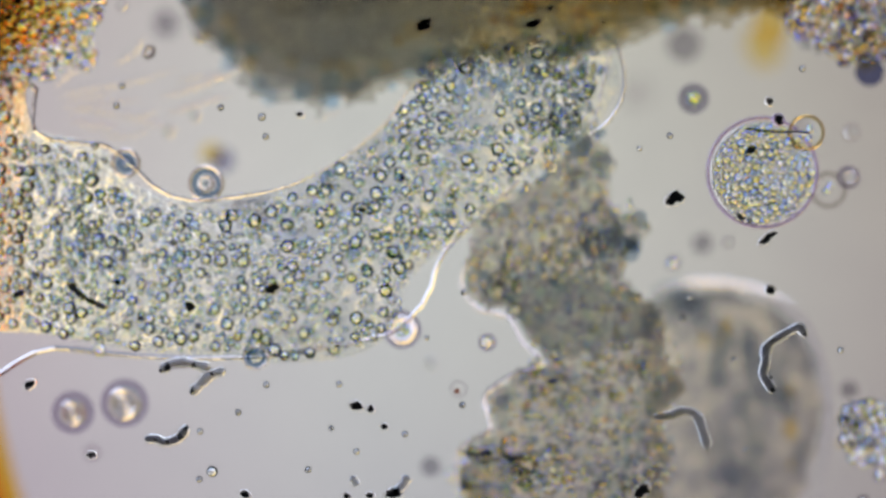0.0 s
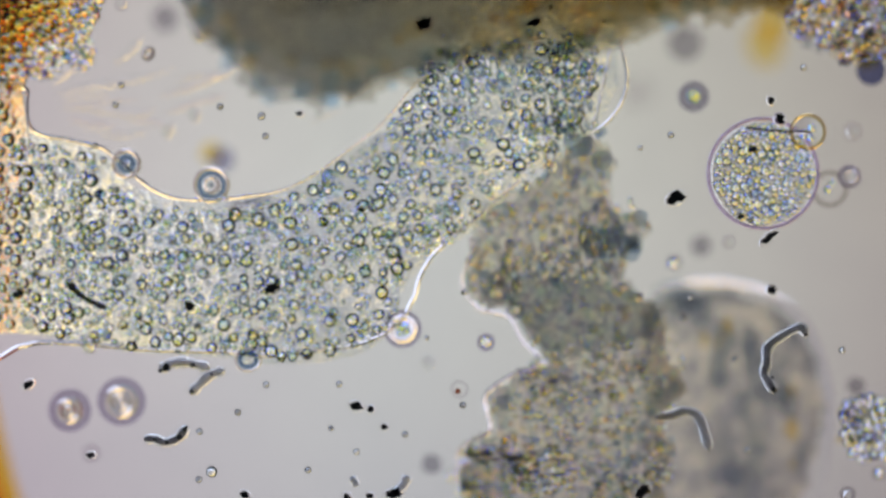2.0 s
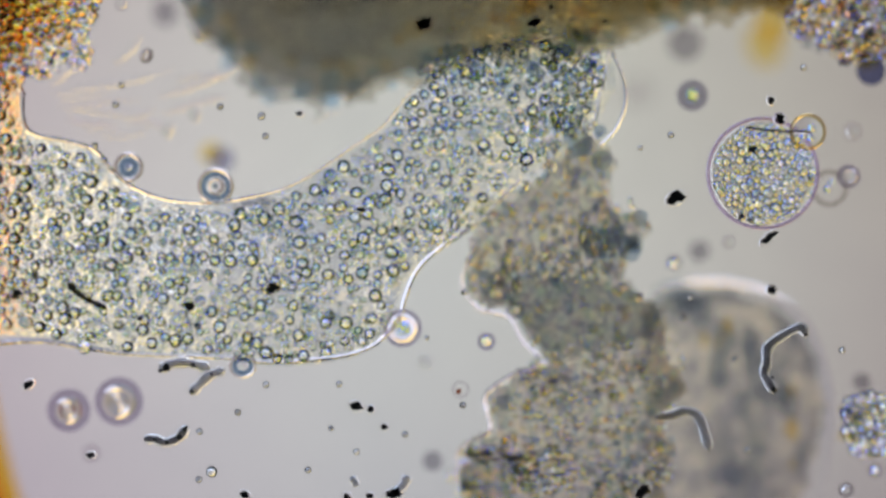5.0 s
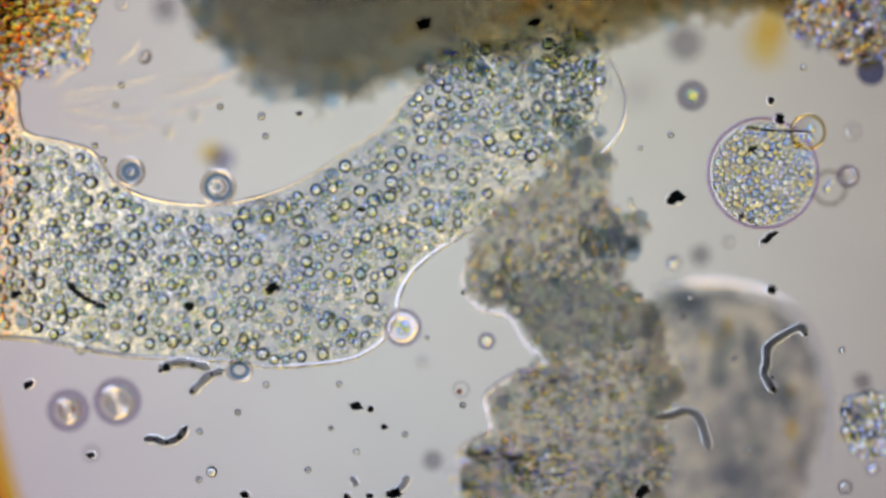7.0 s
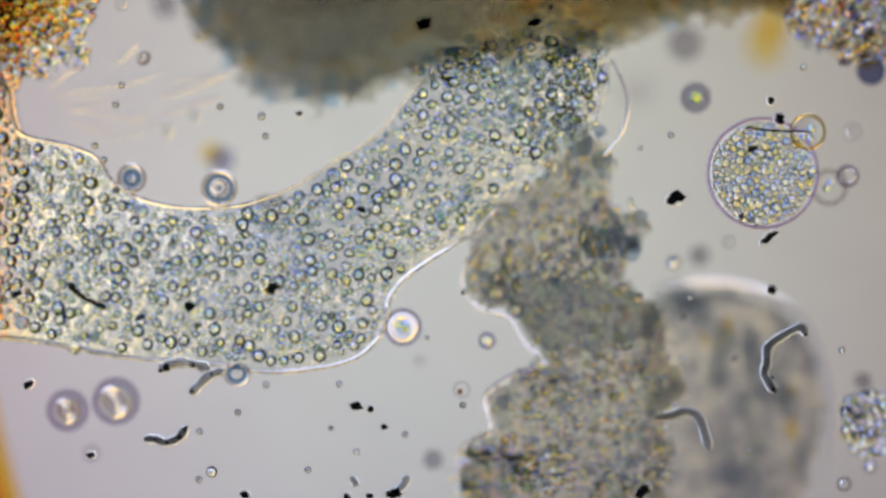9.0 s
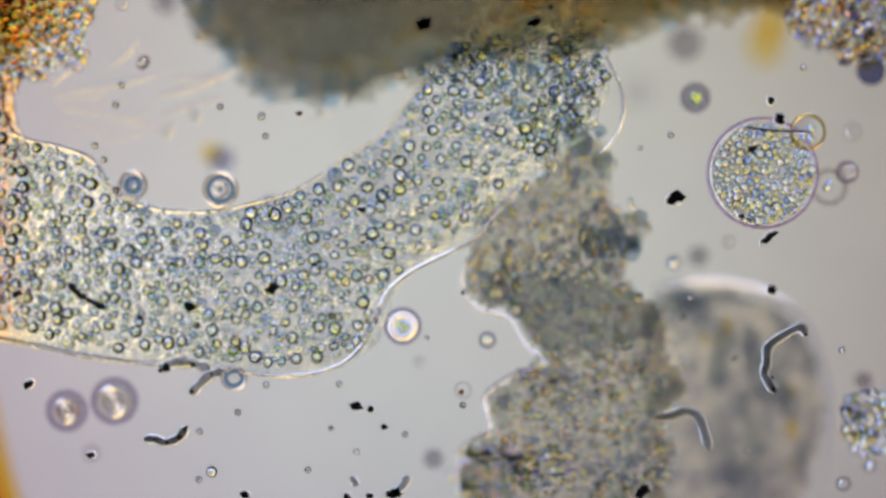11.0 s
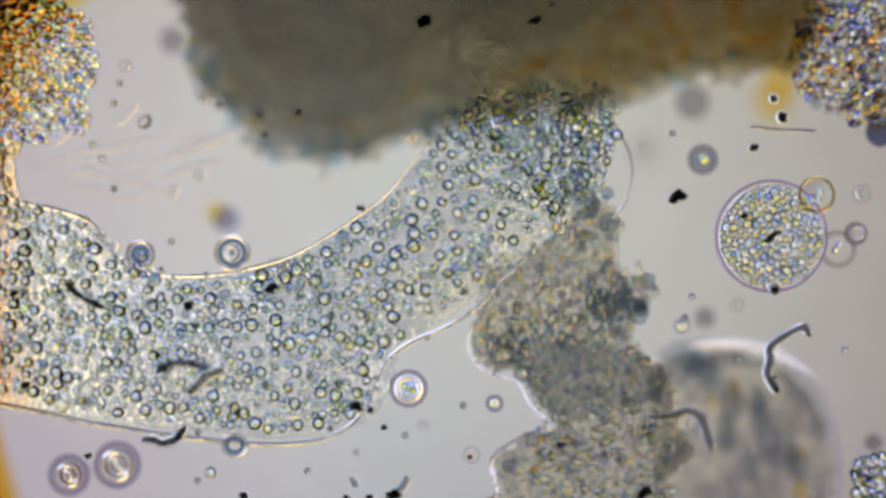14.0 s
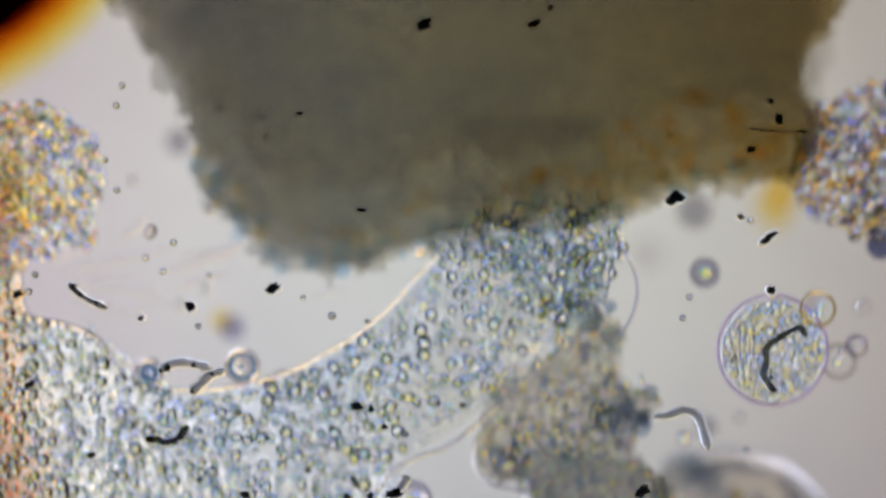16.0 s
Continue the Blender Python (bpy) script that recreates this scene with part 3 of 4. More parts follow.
LOWER = {0: [(-60, 690), (0, 662), (50, 630), (100, 615), (200, 625), (300, 632), (400, 632), (480, 628), (560, 617), (640, 602), (700, 585), (730, 560), (760, 520), (775, 465), (800, 430), (840, 392), (920, 320)],
         2: [(-60, 655), (0, 635), (40, 612), (90, 605), (180, 610), (270, 618), (400, 622), (480, 628), (570, 618), (650, 604), (700, 575), (730, 540), (740, 500), (760, 460), (800, 420), (845, 385), (920, 320)],
         6.5: [(-60, 600), (0, 596), (80, 602), (150, 615), (220, 628), (310, 632), (400, 636), (480, 645), (560, 642), (630, 630), (680, 600), (705, 555), (715, 510), (740, 470), (790, 432), (845, 398), (920, 320)],
         9: [(-60, 595), (0, 597), (70, 603), (150, 618), (230, 632), (320, 638), (400, 645), (470, 657), (550, 652), (620, 637), (665, 605), (685, 560), (690, 525), (720, 490), (770, 455), (845, 405), (920, 320)],
         11.5: [(-60, 592), (0, 600), (80, 615), (160, 632), (240, 642), (330, 648), (410, 655), (500, 665), (560, 660), (610, 640), (640, 605), (660, 565), (680, 525), (720, 485), (780, 455), (840, 425), (920, 330)],
         16: [(-60, 592), (-10, 602), (70, 617), (150, 635), (230, 649), (290, 662), (370, 675), (450, 679), (530, 672), (580, 657), (620, 627), (640, 587), (650, 552), (680, 517), (730, 492), (790, 467), (920, 350)]}
RIGHT = {0: [(1088, 90), (1080, 125), (1070, 165), (1058, 205), (1045, 240)],
         2: [(1090, 85), (1085, 130), (1076, 170), (1064, 205), (1050, 235)],
         6.5: [(1078, 100), (1098, 150), (1100, 200), (1086, 240), (1062, 275)],
         9: [(1080, 108), (1106, 160), (1111, 200), (1096, 245), (1068, 275)],
         11.5: [(1070, 108), (1089, 150), (1091, 200), (1082, 240), (1062, 268)],
         16: [(1068, 108), (1096, 142), (1110, 190), (1104, 232), (1078, 272)]}
INNER = {0: [(1080, 88), (1068, 140), (1056, 190), (1044, 230)], 16: [(1074, 85), (1066, 140), (1058, 190), (1046, 228)]}
EDGE_TIMES = (0, 2, 4, 6.5, 9, 11.5, 14, 16)


def even(line, n):
    """n places at equal steps along a line."""
    s = np.concatenate([[0], np.cumsum(np.hypot(*np.diff(line, axis=0).T))])
    u = np.linspace(0, s[-1], n)
    return np.stack([np.interp(u, s, line[:, 0]), np.interp(u, s, line[:, 1])], axis=1)


def edge_at(edges, t, n):
    ks = sorted(edges)
    sp = {k: even(spline(edges[k], 160), n) for k in ks}
    a = max(k for k in ks if k <= t)
    b = min(k for k in ks if k >= t)
    f = 0 if a == b else (t - a) / (b - a)
    return sp[a] * (1 - f) + sp[b] * f


AMOEBA = tagged(new("amoeba"), "large pale amoeba packed with streaming granules", "amoeba")
moves(AMOEBA, 784, 441, 0)
FLOWS = []


def build_membrane(edges, pieces, r, name, thin=0.0):
    """A cell wall in short curved lengths, end to end, that each ride with the creeping edge."""
    steps = 4 if pieces > 1 else 16
    n = pieces * steps + 1
    mid = edge_at(edges, 8, n)
    at = {t: edge_at(edges, t, n) for t in EDGE_TIMES}
    for k in range(pieces):
        lo, hi = k * steps, k * steps + steps
        c = mid[lo + steps // 2]
        bm = bmesh.new()
        sleeve(bm, [(P(x, y, 0.055) - P(*c)) for x, y in mid[lo:hi + 1]], r * (1 - thin * k / pieces) * (1 + 0.25 * noise.noise(Vector((k * 0.35, r * 900, 0)))), 4, 1.0)
        ob = part(name, bm, MEMBRANE, AMOEBA, "", False)
        rows = []
        for t in EDGE_TIMES:
            e = at[t]
            d0, d1 = mid[hi] - mid[lo], e[hi] - e[lo]
            turn = math.degrees(math.atan2(-d1[1], d1[0]) - math.atan2(-d0[1], d0[0]))
            rows.append((t, pose(*P(*((e[lo] + e[hi]) / 2 + (c - (mid[lo] + mid[hi]) / 2))), 0, 0, (turn + 180) % 360 - 180)))
        ob.matrix_basis = rows[3][1]
        FLOWS.append((ob, rows))


build_membrane(UPPER, 28, 0.0046, "membrane", 0.65)
build_membrane(LOWER, 32, 0.0048, "membrane", 0.3)
build_membrane(RIGHT, 1, 0.003, "membrane")
build_membrane(INNER, 1, 0.0025, "membrane")

BODY = np.vstack([edge_at(UPPER, 8, 60), [(785, 60), (800, -120), (1060, -120), (1078, 0), (1080, 70), (1082, 160), (1040, 240)], edge_at(LOWER, 8, 60)[::-1], [(-160, 590), (-160, 60)]])


def onto(poly, x, y):
    """The nearest place on an outline."""
    e = np.roll(poly, -1, axis=0) - poly
    w = np.array([x, y]) - poly
    t = np.clip((w * e).sum(1) / np.maximum((e * e).sum(1), 1e-9), 0, 1)
    q = poly + e * t[:, None]
    return q[((q - [x, y]) ** 2).sum(1).argmin()]


def build_cytoplasm(name, mat, z, thick, label):
    step, bm, grid = 10, bmesh.new(), {}
    for i in range(-15, 110):
        for j in range(-13, 70):
            x, y = i * step, j * step
            d = inside(BODY, x, y)
            if d > -step * 0.9:
                if d < step * 0.25:
                    x, y = onto(BODY, x, y)
                    d = 0
                h = thick * min(1, max(0.02, d / 110)) ** 0.8
                q = Vector((x / 100, y / 100, 0.3))
                grid[i, j] = (bm.verts.new(P(x, y, z + h + 0.004 * noise.noise(q))), bm.verts.new(P(x, y, z - h)))
    for i, j in grid:
        c = [(i, j), (i, j + 1), (i + 1, j + 1), (i + 1, j)]
        if all(k in grid for k in c):
            bm.faces.new([grid[k][0] for k in c])
            bm.faces.new([grid[k][1] for k in reversed(c)])
    loop = [e for e in bm.edges if e.is_boundary]
    pair = {v: w for v, w in grid.values()}
    for e in loop:
        v, w = e.verts
        if v in pair and w in pair:
            bm.faces.new((v, w, pair[w], pair[v]))
    bmesh.ops.delete(bm, geom=[v for v in bm.verts if not v.link_faces], context="VERTS")
    bmesh.ops.recalc_face_normals(bm, faces=bm.faces)
    ob = part(name, bm, mat, AMOEBA, label)
    FLOWS.append((ob, [(t, pose(dx / 1000, -dy / 1000, 0)) for t, dx, dy in ((0, 14, -10), (4, 8, -5), (8, 0, 0), (12, -6, 8), (16, -12, 14))]))


build_cytoplasm("cytoplasm", CYTOPLASM, 0.0, 0.024, "clear mottled grey cell fluid")
build_cytoplasm("clear_skin", SKIN, 0.045, 0.05, "clear outer cell fluid")
build_cytoplasm("deep_cytoplasm", CLOUD, -0.06, 0.02, "cloudy blue-grey deep cell fluid")

# streaming: places and speeds in millimetres a second, stream in the middle, slow return at the flanks
STREAM = [(746, 320, 13, -13), (782, 287, 13, -13), (604, 366, 13, -4), (514, 440, 11, -4), (780, 360, 11, -8), (657, 556, -10, 6), (202, 578, -7, 0), (804, 418, -2, 1),
          (680, 487, -12, 5), (435, 603, -11, 3), (550, 366, -3, 2), (667, 298, -1, 2), (810, 300, 12, -11), (850, 190, 13, -13), (600, 400, 14, -7), (680, 330, 13, -9), (500, 430, 10, -3), (390, 460, 8, 1), (250, 400, 7, 4),
          (300, 430, 7, 4), (120, 330, -1, 1), (80, 500, -3, 0), (650, 285, -3, 3), (570, 325, -5, 3), (725, 450, -2, 2), (620, 590, -7, 3),
          (500, 540, -2, 1), (120, 560, -4, 0), (700, 250, 3, -2), (230, 450, 6, 2), (50, 250, -3, -1), (60, 80, -2, 1), (150, 290, -1, 1),
          (450, 610, -4, 2), (300, 590, -4, 1), (900, 250, 6, -3), (1000, 120, 3, -2), (960, 180, 4, -4)]
SX = np.array(STREAM, float)


def speed(x, y):
    w = 1 / (((SX[:, 0] - x) ** 2 + (SX[:, 1] - y) ** 2) + 3500) ** 1.5
    return 0.6 * (SX[:, 2] * w).sum() / w.sum(), 0.6 * (SX[:, 3] * w).sum() / w.sum()


def drifted(x, y, t0, t1, steps=6):
    h = (t1 - t0) / steps
    for _ in range(steps):
        vx, vy = speed(x, y)
        x, y = x + vx * h, y + vy * h
    return x, y


def stream_rows(x, y, z, spin=0.0):
    rows = []
    p = {8: (x, y)}
    p[4] = drifted(x, y, 8, 4)
    p[0] = drifted(*p[4], 4, 0)
    p[12] = drifted(x, y, 8, 12)
    p[16] = drifted(*p[12], 12, 16)
    for t in (0, 4, 8, 12, 16):
        rows.append((t, pose(*P(*p[t], z), 0, 0, spin * (t - 8))))
    return rows


def round_mesh(name, mat, size, peak, sub=2):
    vs, fs = ico_data(sub)
    me = bpy.data.meshes.new(name)
    me.from_pydata(((gem(vs) if peak == 1 else peaked(vs, peak)) * np.array(size) * 0.01).tolist(), [], fs)
    me.polygons.foreach_set("use_smooth", [True] * len(me.polygons))
    me.materials.append(mat)
    return me


def in_body(rng, x, y, margin):
    """Whether a granule may lie there: inside the wall and not under the debris."""
    return inside(BODY, x, y) > margin and not (x > 880 and y > 330) and not (x > 740 and y - 40 < rng.uniform(0, 90))


def build_granules():
    rng = random.Random(7)
    kept, taken = [], {}
    for want, sizes, tries in ((330, (8.5, 9, 9.5, 10, 11, 12), 3000), (820, (4, 5, 5.5, 6, 6.5, 7, 8), 14000)):
        count = 0
        for _ in range(tries):
            x, y, r = rng.uniform(-110, 1075), rng.uniform(25, 690), rng.choice(sizes)
            k = (int(x // 30), int(y // 30))
            near = [q for i in (-1, 0, 1) for j in (-1, 0, 1) for q in taken.get((k[0] + i, k[1] + j), ())]
            if count >= want or any((a - x) ** 2 + (b - y) ** 2 < (0.84 * (r + c)) ** 2 for a, b, c in near) or noise.noise(Vector((x / 55, y / 55, 2.5))) < rng.uniform(-0.9, 0.15) or not in_body(rng, x, y, 6 + r):
                continue
            taken.setdefault(k, []).append((x, y, r))
            kept.append((x, y, r))
            count += 1
    singles = [q for q in kept if q[0] > 20][:300]
    rest = [q for q in kept if q not in singles]
    plain = [round_mesh("granule", GRANULE, s, p) for s, p in (((1, 1.04, 0.9), 0.0), ((1, 0.9, 1.0), 0.15), ((0.95, 1, 0.8), 0.0))]
    glints = [round_mesh("granule", GLINT_GRAIN, s, 1, 4) for s in ((1.0, 1.0, 1.0), (0.95, 1.05, 0.95), (1.05, 0.95, 1.05))]
    soft = [round_mesh("granule", SOFT_GRAIN, s, 0.0) for s in ((1.2, 1.1, 0.7), (1.1, 1.2, 0.9))]
    for x, y, r in singles:
        pick = rng.random()
        ob = new("granule", rng.choice(glints if pick < 0.55 else soft if pick < 0.64 else plain))
        ob.parent = AMOEBA
        ob.scale = (r / 10,) * 3
        FLOWS.append((ob, stream_rows(x, y, rng.choice((rng.uniform(0.062, 0.084), rng.uniform(0.062, 0.084), rng.uniform(0.03, 0.06))), rng.uniform(-4, 4))))
    cells = {}
    for x, y, r in rest:
        cells.setdefault((int(x // 50), int(y // 50)), []).append((x, y, rng.uniform(0.045, 0.085), r))
    for (i, j), group in sorted(cells.items()):
        cx, cy = (i + 0.5) * 50, (j + 0.5) * 50
        ob = beads("grainy_plasm", [(*(P(x, y, z) - P(cx, cy)), r / 1000, rng.uniform(0.92, 1.05)) for x, y, z, r in group], GRANULES)
        ob.parent = AMOEBA
        tagged(ob, "cluster of small bluish granules", kind="stuff")
        FLOWS.append((ob, stream_rows(cx, cy, 0.0, 0)))
    deep = {}
    for _ in range(1300):
        x, y = rng.uniform(-110, 1075), rng.uniform(25, 690)
        if in_body(rng, x, y, 16):
            deep.setdefault((int(x // 150), int(y // 150)), []).append((x, y, rng.uniform(6, 12)))
    for (i, j), group in sorted(deep.items()):
        cx, cy = (i + 0.5) * 150, (j + 0.5) * 150
        ob = beads("deep_plasm", [(*(P(x, y, rng.uniform(-0.05, 0.0)) - P(cx, cy)), r / 1000, 0.8) for x, y, r in group], DEEP_GRAINS, 2)
        ob.parent = AMOEBA
        tagged(ob, "blurred bluish granules deeper in the cell", kind="stuff")
        FLOWS.append((ob, stream_rows(cx, cy, 0.0, 0)))


build_granules()
for ob, rows in FLOWS:
    s = ob.scale.copy()
    ob.matrix_basis = rows[len(rows) // 2][1] @ Matrix.Diagonal((*s, 1))


# ---- round cell, vesicles, drops ----
def build_cell():
    root = tagged(new("round_cell"), "round cell with thin wall full of yellow-blue granules", "cell")
    bm = bmesh.new()
    ball(bm, (0, 0, 0), 0.092, 0.12, 5, 0.03, 3)
    part("cell_body", bm, CELL_CLEAR, root, "clear cell body")
    bm = bmesh.new()
    line = [Vector((0.0965 * math.cos(a), 0.0965 * math.sin(a), 0)) for a in [2 * math.pi * k / 72 for k in range(73)]]
    tube(bm, line, 0.0035, 8, 1.5)
    part("cell_wall", bm, MEMBRANE_DARK, root, "thin violet cell wall")
    rng = random.Random(5)
    spots = []
    for _ in range(9000):
        a, d = rng.uniform(0, 6.283), 0.086 * rng.random() ** 0.5
        x, y, r = d * math.cos(a), d * math.sin(a), rng.uniform(0.0042, 0.0085)
        if all((x - q[0]) ** 2 + (y - q[1]) ** 2 > (0.72 * (r + q[3])) ** 2 for q in spots):
            spots.append((x, y, rng.uniform(0.01, 0.036), r, rng.uniform(0.9, 1.05)))
    strew(root, spots, CELL_GRAIN, CELL_GRAINS, "yellow and blue granules packed together", True)
    moves(root, 1348, 308, 0.042, [(0, 1, -3), (2, 0, 0), (11.5, -1, -1), (16, -1, 0)], [(0, 0), (16, 6)])


CELL_CLEAR = droplet("cell_fluid", 1.12, [(0, (0.95, 0.95, 0.92)), (1, (0.95, 0.95, 0.92))], relief=0.004, relief_scale=70)
MEMBRANE_DARK = droplet("cell_wall", 1.10, [(0, (0.72, 0.66, 0.78)), (1, (0.75, 0.68, 0.8))])
CELL_STOPS = [(0, (1.0, 0.95, 0.74)), (0.3, (1.0, 1.0, 0.97)), (0.55, (0.80, 0.87, 0.98)), (0.8, (1.0, 1.0, 1.0)), (1, (1.0, 0.95, 0.76))]
CELL_GRAINS = droplet("cell_granules", 1.28, CELL_STOPS, island=True, spread=0.035)
CELL_GRAIN = droplet("cell_granule", 1.28, CELL_STOPS, spread=0.035)
build_cell()


def ring_tube(bm, rad, thick, sides=12, flat=0.9, wide=1.0, z=0.0):
    """A closed ring of tube."""
    tube(bm, [Vector((rad * wide * math.cos(k * math.pi / 24), rad * math.sin(k * math.pi / 24), z)) for k in range(49)], thick, sides, flat)


def build_vesicle(x, y, r, z, mat, label, drift=((0, 0, 0),), core=None, flat=0.8, wide=1.0, turn=0.0, peak=0.0, lobes=(), rings=()):
    """A droplet, or a soft grey wall round a bright core; rings (radius, thickness) are prisms added to imitate bright
    halos and cores.
    """
    root = tagged(new("vesicle"), label, "vesicle", "vesicles in the water")
    if core:
        cr, cmat, clabel, wall = core
        bm = bmesh.new()
        mid, thick = (r + cr) / 2000, (r - cr) / 950
        for part_of in (1.25, 0.85, 0.45):
            ring_tube(bm, mid, thick / 2 * part_of, 12, 0.9, wide)
        shell = part("wall", bm, wall, root, "soft grey wall")
        if cmat:
            bm = bmesh.new()
            ball(bm, (0, 0, 0), cr / 1000, flat, 4, 0.08, y, 0.6)
            part("core", bm, cmat, root, clabel)
    else:
        bm = bmesh.new()
        ball(bm, (0, 0, 0), r / 1000, flat, 4, 0.04, x, peak)
        for v in bm.verts:
            v.co.x *= wide
        part("droplet", bm, mat, root)
    # Prism rings added to stand in for bright halos and bright cores.
    for rad, thick in rings:
        bm = bmesh.new()
        ring_tube(bm, rad / 1000, thick / 1000, 4, 1.0, wide, 0.004)
        part("skin", bm, HALO_EDGE, shell, "clear ring added for a bright band of light", False)
    for dx, dy, lr, lmat in lobes:
        bm = bmesh.new()
        ball(bm, (dx / 1000, -dy / 1000, 0.012), lr / 1000, 0.75, 4, 0.08, dx, 0.85)
        part("lobe", bm, lmat, root)
    moves(root, x, y, z, drift, ((0, turn), (16, turn)))
    return root


BRIGHT_CORE = droplet("bright_core", 1.20, [(0, (1.0, 0.97, 0.9)), (1, (1.0, 1.0, 0.95))], relief=0.004, relief_scale=100, spread=0.05)
YELLOW_GLINT = droplet("yellow_glint", 1.20, [(0, (1.0, 0.97, 0.70)), (1, (1.0, 0.98, 0.75))], spread=0.09)
BLUE_DROP = droplet("blue_drop", 1.16, [(0, (0.62, 0.66, 0.80)), (1, (0.66, 0.70, 0.84))])
WALL = clear_glass("vesicle_wall", (0.885, 0.872, 0.905))
TEAL_WALL = clear_glass("teal_wall", (0.74, 0.80, 0.86))
VIOLET_WALL = clear_glass("violet_wall", (0.85, 0.845, 0.875))
GOLD_WALL = clear_glass("gold_wall", (0.965, 0.935, 0.83))
FAINT_WALL = clear_glass("faint_wall", (0.935, 0.93, 0.925))
CORE_DOT = clear_glass("core_dot", (0.72, 0.76, 0.80))
LOBE = droplet("pale_lobe", 1.28, [(0, (1.0, 0.95, 0.85)), (0.5, (1.0, 1.0, 0.98)), (1, (1.0, 0.98, 1.0))], spread=0.08)
LOBE_YELLOW = droplet("yellow_lobe", 1.28, [(0, (1.0, 0.94, 0.55)), (1, (1.0, 1.0, 0.80))], spread=0.06)
RED_SPOT = clear_glass("red_spot", (0.55, 0.30, 0.20))
PALE_WALL = clear_glass("pale_wall", (0.972, 0.968, 0.972))
RING_WALL = clear_glass("smoky_wall", (0.90, 0.895, 0.905))
FAINT = clear_glass("faint_drop", (0.92, 0.91, 0.92))
build_vesicle(120, 728, 38, -0.05, None, "round vesicle with a bright yellow core", [(0, 4, 4), (2, 0, 0), (9, -4, 0), (16, -9, 2)], (24, None, "", WALL), rings=[(18, 5.5), (6.5, 6)])
build_vesicle(212, 712, 43, -0.05, None, "round vesicle with a bright ring inside", [(0, 4, 3), (2, 0, 0), (6.5, -7, 0), (11.5, -13, -1), (16, -16, 0)], (30, None, "", WALL), rings=[(24, 6), (13, 4.5), (4, 3.5)])
build_vesicle(712, 583, 34, 0.0, None, "round vesicle with yellow grains beside the amoeba", [(0, 0, 0), (9, 1, -4), (16, 0, -10)], (26, None, "", WALL), rings=[(20, 5.5)], lobes=[(-7, -5, 6, LOBE_YELLOW), (5, -7, 6, LOBE), (8, 4, 6, LOBE_YELLOW), (-3, 7, 6, LOBE), (0, 0, 5, LOBE_YELLOW)])
build_vesicle(376, 328, 25, 0.03, None, "round drop with a bright ring and dark wall", [(0, -10, -4), (2, 0, 0), (6.5, 11, 3), (11.5, 16, 8), (14.5, 30, 9), (16, 34, 8)], (18, PALE_VESICLE, "pale core", TEAL_WALL), rings=[(29, 3.5), (12, 2.5)], lobes=[(0, 0, 5, CORE_DOT)])
build_vesicle(225, 290, 17, 0.02, None, "bluish oil drop by the amoeba's edge", [(0, -2, -2), (4, 2, 3), (6.5, 7, 12), (11.5, 12, 40), (14.5, 18, 55), (16, 20, 58)], (7, BLUE_DROP, "blue core", TEAL_WALL), rings=[(23, 3.5)])
build_vesicle(374, 275, 24, -0.40, INK_PALE, "blurred dark bluish drop deep in the water")
# Amber disc added as the yellow side of the bluish drop's colour fringe.
build_vesicle(352, 262, 20, -0.46, AMBER_HAZE, "blurred amber disc added as the bluish drop's colour fringe")
# Another added amber disc, fringing the dark blue drop at (1550, 122).
build_vesicle(1548, 96, 22, -0.16, AMBER_HAZE, "amber disc added as the dark blue drop's colour fringe")
build_vesicle(1231, 172, 27, -0.04, None, "oil drop with a bright yellow glint", [(0, 0, 0), (4, -3, -4), (6.5, -5, -4), (9, 2, 0), (16, 0, 0)], (12, YELLOW_GLINT, "yellow glint", VIOLET_WALL), lobes=[(-2, 3, 7, LOBE_YELLOW), (3, -3, 6, LOBE)])
build_vesicle(1425, 235, 32, 0.065, None, "pale vesicle pressed against the round cell", [(0, 0, 0), (16, 0, 0)], (26, PALE_VESICLE, "pale core", GOLD_WALL), rings=[(30, 2.5)], lobes=[(-8, 6, 7, SOFT_GRAIN), (6, -6, 7, SOFT_GRAIN), (4, 10, 6, SOFT_GRAIN)])
build_vesicle(1470, 335, 34, -0.02, None, "pale vesicle with a yellow spot", [(0, 0, 0), (16, -2, -6)], (24, None, "", FAINT_WALL), lobes=[(-6, 2, 6, LOBE_YELLOW), (0, -6, 5, LOBE), (4, -10, 4, LOBE)])
build_vesicle(1502, 313, 21, 0.0, None, "small bright-ringed vesicle by the round cell", [(0, 2, 0), (9, -2, -1), (11.5, -3, -9), (16, -4, -12)], (14, PALE_VESICLE, "pale core", WALL), rings=[(12, 3)])
build_vesicle(860, 606, 16, 0.0, None, "small bright vesicle in open water", [(0, 3, 0), (2, 0, 0), (16, 4, -6)], (9, BRIGHT_CORE, "bright core", WALL))
build_vesicle(441, 636, 16, 0.05, None, "small oval oil drop on the amoeba's rim", [(0, 13, -4), (2, 0, 0), (6.5, -14, 16), (11.5, -26, 34), (16, -36, 40)], (9, PALE_VESICLE, "pale core", TEAL_WALL), wide=1.15, rings=[(19, 2.5)])
build_vesicle(1195, 465, 17, -0.05, None, "small bright vesicle in open water", ((0, 0, 0),), (10, BRIGHT_CORE, "bright core", PALE_WALL))
build_vesicle(1255, 432, 19, -0.3, SMOKY, "blurred grey drop deep in the water", [(0, 5, -2), (4, -3, 8), (6.5, 0, 20), (16, -8, 24)])
build_vesicle(1290, 428, 14, 0.0, None, "faint pale ring-shaped vesicle", ((0, 0, 0),), (9, PALE_VESICLE, "pale core", PALE_WALL))
